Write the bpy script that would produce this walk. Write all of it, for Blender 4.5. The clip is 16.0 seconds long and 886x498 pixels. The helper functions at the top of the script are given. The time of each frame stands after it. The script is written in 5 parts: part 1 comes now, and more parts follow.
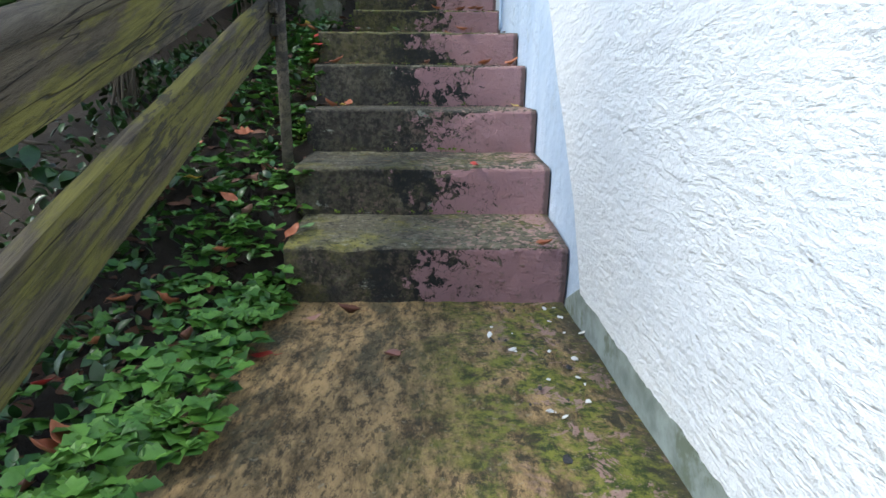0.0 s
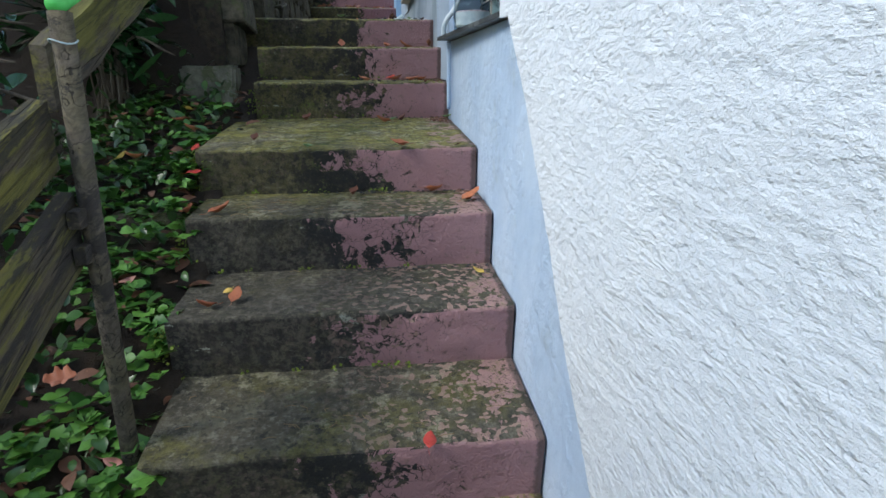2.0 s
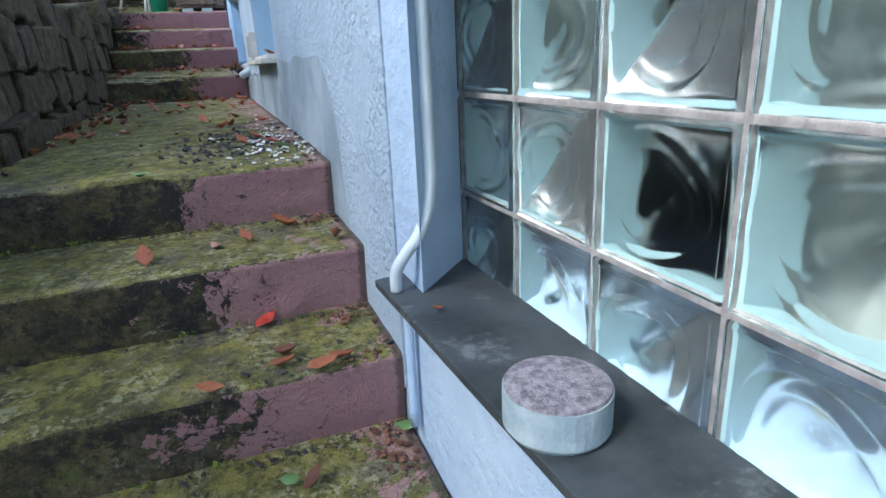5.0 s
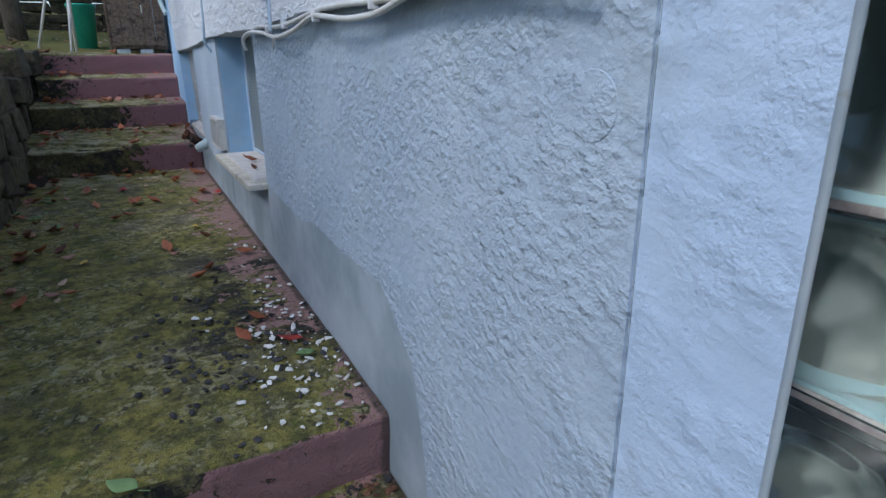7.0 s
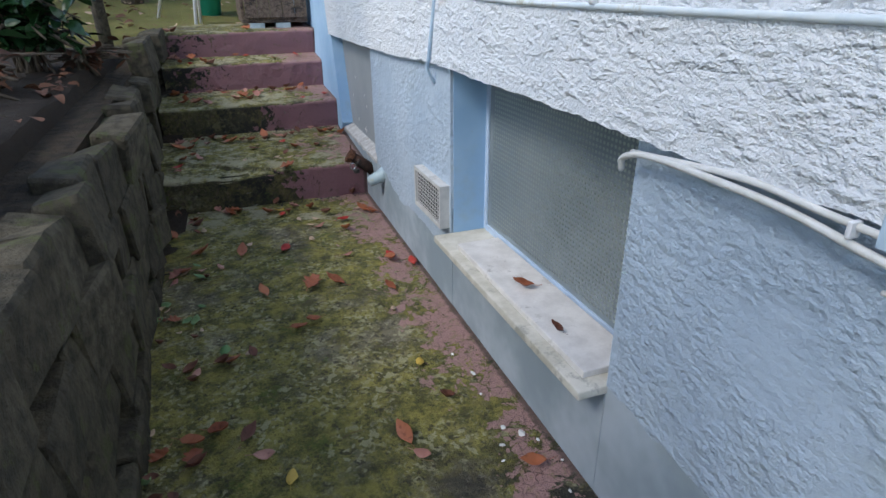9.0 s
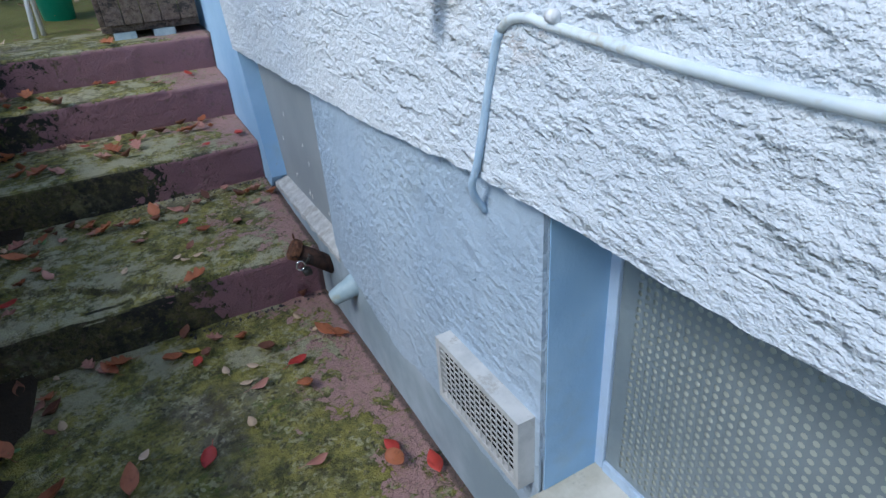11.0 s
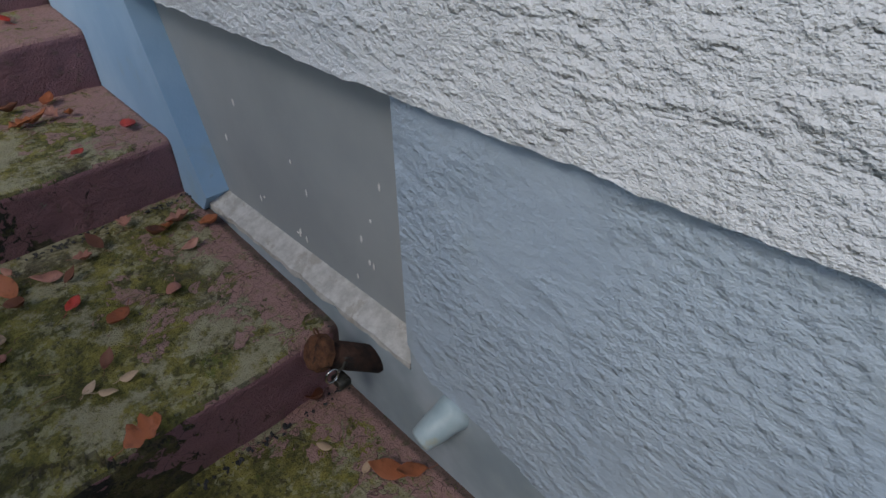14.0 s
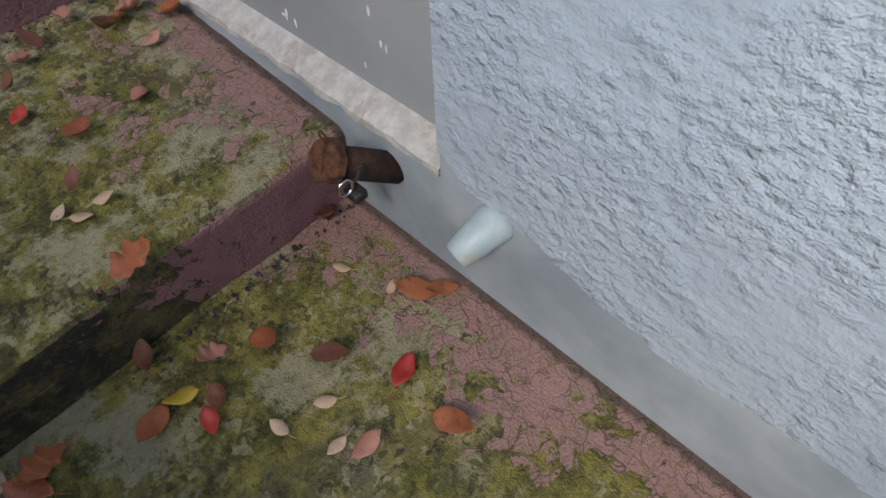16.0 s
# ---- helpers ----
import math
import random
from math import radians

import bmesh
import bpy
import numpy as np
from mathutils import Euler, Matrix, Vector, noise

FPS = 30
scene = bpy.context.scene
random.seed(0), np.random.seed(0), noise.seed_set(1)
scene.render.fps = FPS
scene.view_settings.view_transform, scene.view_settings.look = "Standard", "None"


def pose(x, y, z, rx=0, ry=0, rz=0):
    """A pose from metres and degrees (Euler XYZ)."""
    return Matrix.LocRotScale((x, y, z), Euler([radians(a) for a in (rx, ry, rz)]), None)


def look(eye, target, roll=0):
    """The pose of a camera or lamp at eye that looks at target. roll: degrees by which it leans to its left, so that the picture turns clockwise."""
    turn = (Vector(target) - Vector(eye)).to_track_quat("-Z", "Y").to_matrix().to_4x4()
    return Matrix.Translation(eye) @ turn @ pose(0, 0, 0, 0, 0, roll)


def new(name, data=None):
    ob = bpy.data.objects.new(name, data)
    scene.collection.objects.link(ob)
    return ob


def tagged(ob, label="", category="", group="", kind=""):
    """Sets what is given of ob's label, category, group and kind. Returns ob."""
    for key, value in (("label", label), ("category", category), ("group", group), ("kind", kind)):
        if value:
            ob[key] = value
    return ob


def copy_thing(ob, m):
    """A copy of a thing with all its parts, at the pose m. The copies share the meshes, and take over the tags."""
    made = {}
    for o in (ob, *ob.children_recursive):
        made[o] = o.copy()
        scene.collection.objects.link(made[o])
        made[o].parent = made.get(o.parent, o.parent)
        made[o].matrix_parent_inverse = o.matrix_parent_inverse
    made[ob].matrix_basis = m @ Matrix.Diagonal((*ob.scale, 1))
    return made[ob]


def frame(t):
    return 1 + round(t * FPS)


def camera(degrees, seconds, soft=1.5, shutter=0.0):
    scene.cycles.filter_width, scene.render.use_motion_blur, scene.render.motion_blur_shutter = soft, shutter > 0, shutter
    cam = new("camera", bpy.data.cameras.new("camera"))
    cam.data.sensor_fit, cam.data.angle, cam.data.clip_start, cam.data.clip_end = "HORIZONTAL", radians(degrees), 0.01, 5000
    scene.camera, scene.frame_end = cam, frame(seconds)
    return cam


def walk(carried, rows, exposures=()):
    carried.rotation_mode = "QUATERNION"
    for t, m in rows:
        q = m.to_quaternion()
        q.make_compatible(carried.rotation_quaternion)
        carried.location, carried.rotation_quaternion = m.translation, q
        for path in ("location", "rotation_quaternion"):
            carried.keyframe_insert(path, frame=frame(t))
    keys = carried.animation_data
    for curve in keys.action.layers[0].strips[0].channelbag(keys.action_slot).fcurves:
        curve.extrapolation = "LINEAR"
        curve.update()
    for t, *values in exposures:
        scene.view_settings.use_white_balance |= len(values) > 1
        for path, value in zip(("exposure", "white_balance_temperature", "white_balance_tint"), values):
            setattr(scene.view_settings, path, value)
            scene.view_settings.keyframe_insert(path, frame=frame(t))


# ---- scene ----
cam = camera(75.3, 16.0)
PATH = [
    (0, (-0.392, -1.585, 0.56), (-0.349, 0.355, 0.074), 0.4),
    (0.5, (-0.394, -1.355, 0.726), (-0.267, 0.576, 0.219), 0.2),
    (0.8, (-0.39, -1.257, 0.843), (-0.216, 0.66, 0.301), 0.6),
    (1, (-0.362, -1.175, 0.856), (-0.155, 0.743, 0.326), 0.6),
    (1.5, (-0.319, -0.962, 1.035), (-0.082, 0.941, 0.468), 0.0),
    (2, (-0.353, -0.726, 1.109), (-0.112, 1.173, 0.529), -0.0),
    (2.5, (-0.387, -0.499, 1.21), (-0.134, 1.39, 0.605), -0.2),
    (3, (-0.386, -0.168, 1.208), (-0.135, 1.72, 0.596), -0.9),
    (3.5, (-0.411, 0.181, 1.25), (-0.162, 2.065, 0.625), -1.6),
    (4, (-0.391, 0.454, 1.422), (-0.024, 2.307, 0.765), -1.6),
    (4.3, (-0.306, 0.64, 1.479), (0.169, 2.475, 0.84), -2.6),
    (4.5, (-0.292, 0.69, 1.534), (0.253, 2.506, 0.899), -3.7),
    (4.7, (-0.278, 0.767, 1.579), (0.318, 2.568, 0.946), -3.6),
    (5, (-0.283, 0.884, 1.637), (0.394, 2.66, 1.015), -2.6),
    (5.2, (-0.284, 0.945, 1.698), (0.469, 2.694, 1.085), -1.0),
    (7.3, (-0.376, 1.75, 2.067), (0.516, 3.428, 1.443), -0.5),
    (7.5, (-0.387, 1.905, 2.067), (0.472, 3.594, 1.43), -0.4),
    (8, (-0.499, 2.187, 2.168), (0.326, 3.891, 1.523), 2.7),
    (8.5, (-0.551, 2.546, 2.235), (0.096, 4.274, 1.463), -0.7),
    (8.7, (-0.601, 2.635, 2.314), (0.033, 4.355, 1.515), -0.6),
    (10.8, (-0.384, 3.714, 2.452), (0.293, 5.343, 1.509), -4.9),
    (11, (-0.381, 3.809, 2.441), (0.413, 5.379, 1.492), -4.3),
    (11.5, (-0.371, 4.109, 2.539), (0.671, 5.495, 1.543), -3.8),
    (12, (-0.399, 4.198, 2.613), (0.768, 5.487, 1.624), -2.8),
    (12.5, (-0.391, 4.247, 2.617), (0.805, 5.494, 1.611), -3.1),
    (13, (-0.442, 4.316, 2.595), (0.809, 5.523, 1.608), -1.3),
    (13.5, (-0.444, 4.536, 2.47), (0.795, 5.737, 1.458), -1.3),
    (14, (-0.414, 4.705, 2.399), (0.699, 5.853, 1.197), -1.0),
    (14.5, (-0.434, 4.793, 2.346), (0.549, 5.87, 0.977), 0.6),
    (15, (-0.391, 4.879, 2.291), (0.431, 5.876, 0.765), -1.9),
    (15.5, (-0.406, 4.91, 2.249), (0.394, 5.804, 0.648), -1.5),
    (16, (-0.391, 4.819, 2.252), (0.427, 5.65, 0.628), -2.9),
]

# world and light: open shade under a bright sky, a broad weak sun from beyond the garden
LIGHT = ((0, 1.50, 6300, 6), (1.5, 1.25, 6300, 6), (2.5, 1.0, 6200, 6), (3.3, 1.05, 6250, 8), (4, 1.42, 6250, 8), (5, 1.40, 5950, 7), (7.5, .50, 6100, 12), (8.5, 1.0, 6400, 11),
         (11, .85, 5800, 7), (12.5, -.04, 5700, 7), (13.5, -.15, 6200, 10), (14.5, .6, 7100, 11), (16, 1.0, 7300, 13))
walk(cam, [(t, look(eye, target, roll)) for t, eye, target, roll in PATH], LIGHT)
SUN_EL, SUN_AZ = radians(46), radians(252)
world = bpy.data.worlds.new("world")
scene.world = world
world.use_nodes = True
wn = world.node_tree
wsky = wn.nodes.new("ShaderNodeTexSky")
wsky.sky_type, wsky.sun_disc = "NISHITA", False
wsky.sun_elevation, wsky.sun_rotation = SUN_EL, SUN_AZ
wbg = wn.nodes["Background"]
wbg.inputs["Strength"].default_value = 0.13
wn.links.new(wsky.outputs["Color"], wbg.inputs["Color"])
sun = new("sun", bpy.data.lights.new("sun", "SUN"))
sun.data.energy, sun.data.angle, sun.data.color = 1.3, radians(16), (1.0, 0.96, 0.90)
sun.matrix_world = look((0, 0, 0), (-math.sin(SUN_AZ) * math.cos(SUN_EL), -math.cos(SUN_AZ) * math.cos(SUN_EL), -math.sin(SUN_EL)))

# materials
class Nodes:
    """A small helper to write node materials."""

    def __init__(self, name, rough=0.8, metal=0.0):
        self.mat = bpy.data.materials.new(name)
        self.mat.use_nodes = True
        self.t = self.mat.node_tree
        self.b = self.t.nodes["Principled BSDF"]
        self.b.inputs["Roughness"].default_value = rough
        self.b.inputs["Metallic"].default_value = metal
        self.geo = self.t.nodes.new("ShaderNodeNewGeometry")
        self.pos = self.geo.outputs["Position"]

    def put(self, socket, v):
        if isinstance(v, bpy.types.NodeSocket):
            self.t.links.new(v, socket)
        elif isinstance(v, (tuple, list)):
            socket.default_value = (*v, 1) if len(v) == 3 and socket.type == "RGBA" else v
        else:
            socket.default_value = v

    def scaled(self, sx, sy, sz, vec=None):
        n = self.t.nodes.new("ShaderNodeVectorMath")
        n.operation = "MULTIPLY"
        self.put(n.inputs[0], vec or self.pos)
        n.inputs[1].default_value = (sx, sy, sz)
        return n.outputs[0]

    def noise(self, scale, detail=4, rough=0.6, vec=None, warp=0.0):
        n = self.t.nodes.new("ShaderNodeTexNoise")
        self.put(n.inputs["Vector"], vec or self.pos)
        n.inputs["Scale"].default_value = scale
        n.inputs["Detail"].default_value = detail
        n.inputs["Roughness"].default_value = rough
        n.inputs["Distortion"].default_value = warp
        return n.outputs["Fac"]

    def warped(self, amount, scale):
        """The position, pushed about by a noise, for uneven outlines."""
        t = self.t.nodes.new("ShaderNodeTexNoise")
        self.put(t.inputs["Vector"], self.pos)
        t.inputs["Scale"].default_value = scale
        n = self.t.nodes.new("ShaderNodeVectorMath")
        n.operation = "MULTIPLY_ADD"
        self.put(n.inputs[0], t.outputs["Color"])
        n.inputs[1].default_value = (amount, amount, amount)
        self.put(n.inputs[2], self.pos)
        return n.outputs[0]

    def cells(self, scale, feature="F1", vec=None, out="Distance"):
        n = self.t.nodes.new("ShaderNodeTexVoronoi")
        n.feature = feature
        self.put(n.inputs["Vector"], vec or self.pos)
        n.inputs["Scale"].default_value = scale
        return n.outputs[out]

    def math(self, op, a, b=0.0, c=0.0):
        n = self.t.nodes.new("ShaderNodeMath")
        n.operation = op
        for i, v in enumerate((a, b, c)):
            self.put(n.inputs[i], v)
        return n.outputs[0]

    def step(self, v, lo, hi):
        n = self.t.nodes.new("ShaderNodeMapRange")
        n.interpolation_type = "SMOOTHSTEP"
        for k, w in (("Value", v), ("From Min", lo), ("From Max", hi)):
            self.put(n.inputs[k], w)
        return n.outputs[0]

    def mix(self, f, a, b):
        n = self.t.nodes.new("ShaderNodeMix")
        n.data_type = "RGBA"
        self.put(n.inputs[0], f)
        self.put(n.inputs[6], a)
        self.put(n.inputs[7], b)
        return n.outputs[2]

    def xyz(self, vec=None):
        n = self.t.nodes.new("ShaderNodeSeparateXYZ")
        self.put(n.inputs[0], vec or self.pos)
        return n.outputs

    def random(self):
        return self.t.nodes.new("ShaderNodeObjectInfo").outputs["Random"]

    def island(self):
        return self.geo.outputs["Random Per Island"]

    def bump(self, height, strength=0.5, dist=0.01):
        n = self.t.nodes.new("ShaderNodeBump")
        n.inputs["Strength"].default_value = strength
        n.inputs["Distance"].default_value = dist
        self.put(n.inputs["Height"], height)
        self.put(self.b.inputs["Normal"], n.outputs[0])

    def color(self, c):
        self.put(self.b.inputs["Base Color"], c)
        return self

    def rough(self, r):
        self.put(self.b.inputs["Roughness"], r)
        return self


def mat_white_render():
    n = Nodes("white_trowelled_render", 0.85)
    broad = n.noise(1.3, 3)
    drag = n.noise(34, 5, 0.62, n.scaled(1, 0.30, 1), 0.3)
    fine = n.noise(120, 4, 0.72)
    ridge = n.math("ABSOLUTE", n.math("SUBTRACT", n.noise(24, 4, .6, n.scaled(1, .26, 1), .5), .5))
    c = n.mix(n.step(broad, .35, .7), (.70, .75, .80), (.78, .81, .83))
    dirt = n.math("MULTIPLY", n.step(n.noise(11, 4, .7), .66, .76), n.step(n.noise(2.1, 2), .45, .6))
    c = n.mix(n.math("MULTIPLY", dirt, .45), c, (.34, .25, .15))
    x, y, z = n.xyz()
    off = n.math("SQRT", n.math("ADD", n.math("POWER", n.math("MULTIPLY", n.math("SUBTRACT", y, 4.36), .55), 2.0), n.math("POWER", n.math("SUBTRACT", z, 2.385), 2.0)))
    rusty = n.math("MULTIPLY", n.math("SUBTRACT", 1.0, n.step(off, .03, .10)), n.step(n.noise(30, 6, .75, n.scaled(1, .5, 1)), .54, .60))
    c = n.mix(n.math("MULTIPLY", rusty, .40), c, (.36, .20, .09))
    n.color(c)
    grain = n.noise(62, 4, .62, n.scaled(1, .75, 1))
    patch = n.step(n.noise(2.6, 3, .6), .42, .62)
    groove = n.math("MULTIPLY", n.math("SUBTRACT", .10, n.math("MINIMUM", ridge, .10)), n.math("ADD", .25, patch))
    h = n.math("ADD", n.math("MULTIPLY", drag, .75), n.math("MULTIPLY", grain, .62))
    h = n.math("ADD", n.math("ADD", h, n.math("MULTIPLY", fine, .26)), n.math("MULTIPLY", n.noise(9, 3, .6, n.scaled(1, .6, 1)), .7))
    h = n.math("SUBTRACT", h, n.math("MULTIPLY", groove, 1.35))
    drawn = n.math("ABSOLUTE", n.math("SUBTRACT", n.noise(13, 3, .55, n.scaled(1, .22, 1.5), .15), .5))
    drawn = n.math("MULTIPLY", n.math("SUBTRACT", .035, n.math("MINIMUM", drawn, .035)), n.math("MULTIPLY", 4.5, n.step(n.noise(11, 3, .6, n.scaled(1, .5, 1)), .50, .60)))
    lumps = n.step(n.noise(30, 3, .55, n.scaled(1, .42, 1)), .48, .66)
    grit = n.math("ADD", n.math("MULTIPLY", n.noise(95, 3, .6, n.scaled(1, .7, 1)), 1.0), n.math("MULTIPLY", n.noise(240, 2, .6), .30))
    coarse = n.math("ADD", n.math("ADD", grit, n.math("MULTIPLY", lumps, .42)), n.math("MULTIPLY", n.noise(10, 3, .6, n.scaled(1, .5, 1)), .8))
    coarse = n.math("SUBTRACT", coarse, drawn)
    k = n.step(y, 1.8, 2.6)
    h = n.math("ADD", n.math("MULTIPLY", h, n.math("SUBTRACT", 1.0, k)), n.math("MULTIPLY", coarse, k))
    n.bump(h, 1.0, .0088)
    return n.mat


def mat_blue_render(name, rough_amount, base, base2, scale=58):
    n = Nodes(name, 0.82)
    x, y, z = n.xyz()
    c = n.mix(n.step(n.noise(3.0, 4), .35, .68), base, base2)
    scuff = n.step(n.noise(26, 5, .7, n.scaled(1, .5, 1)), .66, .72)
    c = n.mix(n.math("MULTIPLY", scuff, .35), c, (.30, .33, .33))
    n.color(n.mix(n.math("MULTIPLY", n.step(n.noise(5, 4, .7), .55, .75), .3), c, (.33, .38, .36)))
    h = n.math("ADD", n.noise(scale, 3, .5, n.scaled(1, .75, 1)), n.math("MULTIPLY", n.noise(170, 2), .25))
    h = n.math("MULTIPLY", h, n.math("ADD", .4, n.math("MULTIPLY", n.step(n.noise(4.5, 3, .6), .38, .56), .75)))
    n.bump(h, 1.0 if rough_amount > .5 else .55, .0078 * rough_amount)
    return n.mat


def mat_steps():
    """Weathered concrete with moss, black crust and a cracked, flaking strip of dusky pink paint along the wall."""
    n = Nodes("weathered_painted_concrete", 0.9)
    x, y, z = n.xyz()
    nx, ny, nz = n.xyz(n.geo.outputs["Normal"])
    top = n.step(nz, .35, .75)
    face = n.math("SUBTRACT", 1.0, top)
    low = n.math("SUBTRACT", 1.0, n.step(y, 1.0, 1.3))
    up = n.step(y, .7, 1.5)
    far = n.step(n.math("ADD", y, n.math("MULTIPLY", x, .3)), 4.7, 5.3)
    uneven = n.warped(.11, 13)
    flake = n.xyz(n.cells(34, vec=uneven, out="Color"))[0]
    crack = n.cells(34, "DISTANCE_TO_EDGE", uneven)
    crumb = n.xyz(n.cells(110, vec=n.warped(.02, 60), out="Color"))[0]
    mid, fine = n.noise(9, 6, .72), n.noise(48, 7, .78)
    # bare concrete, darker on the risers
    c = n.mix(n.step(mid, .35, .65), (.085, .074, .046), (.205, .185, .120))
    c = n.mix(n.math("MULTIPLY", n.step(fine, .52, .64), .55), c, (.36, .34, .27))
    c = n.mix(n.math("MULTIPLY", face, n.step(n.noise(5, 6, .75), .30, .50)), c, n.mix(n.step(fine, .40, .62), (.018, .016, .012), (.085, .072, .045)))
    c = n.mix(n.math("MULTIPLY", n.step(crumb, .80, .86), n.math("MULTIPLY", face, .55)), c, (.17, .115, .095))
    # film of algae and moss, thick on the upper treads
    moss = n.step(n.math("ADD", n.noise(3.2, 7, .72), n.math("MULTIPLY", up, .13)), .47, .63)
    mosscol = n.mix(n.step(n.noise(16, 7, .8), .38, .62), (.072, .076, .014), (.330, .295, .062))
    c = n.mix(n.math("MULTIPLY", moss, n.math("ADD", .22, n.math("MULTIPLY", top, .60))), c, mosscol)
    green = n.math("MULTIPLY", n.step(n.noise(7.5, 7, .75), .56, .63), n.step(fine, .44, .54))
    c = n.mix(n.math("MULTIPLY", green, n.math("MULTIPLY", .7, n.step(z, .15, .5))), c, (.085, .120, .014))
    # black lichen specks and grime
    c = n.mix(n.math("MULTIPLY", n.step(n.noise(23, 8, .82), .545, .60), n.math("SUBTRACT", .82, n.math("MULTIPLY", n.math("MULTIPLY", top, up), .30))), c, (.020, .020, .015))
    c = n.mix(n.math("MULTIPLY", n.step(crumb, .82, .88), n.math("MULTIPLY", .6, n.step(mid, .40, .52))), c, (.024, .022, .018))
    c = n.mix(n.math("MULTIPLY", low, n.math("MULTIPLY", n.step(n.noise(4, 6, .75), .32, .50), n.math("MULTIPLY", .76, n.step(z, .20, .45)))), c, n.mix(n.step(fine, .42, .6), (.016, .015, .013), (.085, .076, .060)))
    fleck = n.math("MULTIPLY", n.step(n.xyz(n.cells(75, vec=n.warped(.03, 30), out="Color"))[0], .76, .79), n.math("MULTIPLY", low, n.step(n.math("ADD", x, n.math("MULTIPLY", mid, .5)), -.35, .15)))
    c = n.mix(n.math("MULTIPLY", fleck, .9), c, (.36, .235, .19))
    # pale worn concrete and lichen on the upper end
    pale = n.step(n.math("ADD", n.noise(6, 7, .78), n.math("MULTIPLY", far, .09)), .57, .66)
    c = n.mix(n.math("MULTIPLY", pale, n.math("MULTIPLY", top, n.math("ADD", .45, n.math("MULTIPLY", far, .45)))), c, n.mix(fine, (.26, .24, .13), (.50, .47, .34)))
    chalky = n.math("MULTIPLY", n.math("MULTIPLY", face, n.step(n.noise(8, 8, .8, n.scaled(.6, 1, 1.3), .4), .60, .63)), n.step(fine, .42, .50))
    c = n.mix(n.math("MULTIPLY", chalky, .75), c, (.36, .38, .31))
    spots = n.math("MULTIPLY", n.math("MULTIPLY", top, up), n.step(n.xyz(n.cells(90, vec=n.warped(.03, 40), out="Color"))[0], .70, .74))
    c = n.mix(n.math("MULTIPLY", spots, n.math("MULTIPLY", .65, n.step(mid, .45, .60))), c, (.44, .42, .25))
    # pink paint: the distance in from its ragged border
    reach = n.math("SUBTRACT", n.math("MULTIPLY", top, .34), n.math("MULTIPLY", n.step(y, 6.0, 6.25), n.math("SUBTRACT", .40, n.math("MULTIPLY", top, .22))))
    reach = n.math("SUBTRACT", reach, n.math("MULTIPLY", top, n.math("MULTIPLY", .065, n.math("MULTIPLY", n.step(y, 2.9, 3.1), n.math("SUBTRACT", 1.0, n.step(y, 4.9, 5.2))))))
    reach = n.math("SUBTRACT", reach, n.math("MULTIPLY", top, n.math("MULTIPLY", .10, n.math("MULTIPLY", n.step(y, 4.9, 5.2), n.math("SUBTRACT", 1.0, n.step(y, 5.9, 6.0))))))
    wob = n.math("ADD", n.math("MULTIPLY", n.math("SUBTRACT", n.noise(6.5, 6, .72, None, .4), .5), 1.0),
                 n.math("MULTIPLY", n.math("SUBTRACT", fine, .5), .16))
    inside = n.math("ADD", n.math("SUBTRACT", n.math("ADD", x, .40), reach), wob)
    d = n.math("ADD", inside, n.math("MULTIPLY", n.math("SUBTRACT", flake, .5), .11))
    paint = n.step(d, .02, .028)
    chips = n.math("MULTIPLY", n.step(n.noise(20, 6, .74, None, 1.2), .585, .60), n.math("SUBTRACT", 1.0, n.step(d, .08, .30)))
    paint = n.math("MULTIPLY", paint, n.math("SUBTRACT", 1.0, chips))
    gap = n.math("MULTIPLY", n.math("SUBTRACT", 1.0, n.step(crack, .008, .035)), n.math("SUBTRACT", 1.0, n.step(inside, .04, n.math("ADD", .16, n.math("MULTIPLY", top, .20)))))
    # black crust along the border of the paint
    rim = n.math("MULTIPLY", n.step(inside, -.34, -.08), n.step(n.noise(7, 6, .75), .47, .53))
    rim = n.math("MULTIPLY", rim, n.math("MAXIMUM", face, n.math("SUBTRACT", n.step(y, 2.8, 2.9), n.step(y, 3.45, 3.8))))
    crust = n.math("MULTIPLY", rim, n.step(n.noise(75, 5, .75), .34, .42))
    c = n.mix(n.math("MULTIPLY", crust, .9), c, (.014, .015, .015))
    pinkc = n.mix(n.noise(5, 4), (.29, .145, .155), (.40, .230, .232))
    # darker pink on the upper risers paints in their shade; tops paler
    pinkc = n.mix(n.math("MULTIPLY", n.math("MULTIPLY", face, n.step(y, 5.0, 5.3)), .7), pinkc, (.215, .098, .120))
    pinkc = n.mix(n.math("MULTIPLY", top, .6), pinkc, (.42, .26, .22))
    pinkc = n.mix(n.math("MULTIPLY", n.step(n.noise(28, 6, .75), .56, .66), .55), pinkc, (.15, .11, .075))
    pinkc = n.mix(n.math("MULTIPLY", n.math("MULTIPLY", top, n.step(fine, .53, .60)), .5), pinkc, (.20, .19, .06))
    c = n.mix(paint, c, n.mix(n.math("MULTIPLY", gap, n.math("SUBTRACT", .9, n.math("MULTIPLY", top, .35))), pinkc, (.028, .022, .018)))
    # darker along the joint against the wall
    c = n.mix(n.math("MULTIPLY", n.step(n.math("ADD", x, n.math("MULTIPLY", fine, .03)), -.006, .006), .7), c, (.035, .033, .025))
    n.color(c)
    n.rough(n.math("SUBTRACT", .94, n.math("MULTIPLY", paint, .30)))
    h = n.math("ADD", n.math("MULTIPLY", n.noise(55, 7, .76), .85), n.math("MULTIPLY", n.math("SUBTRACT", paint, gap), .26))
    h = n.math("ADD", h, n.math("MULTIPLY", crust, n.math("MULTIPLY", n.noise(150, 3), .5)))
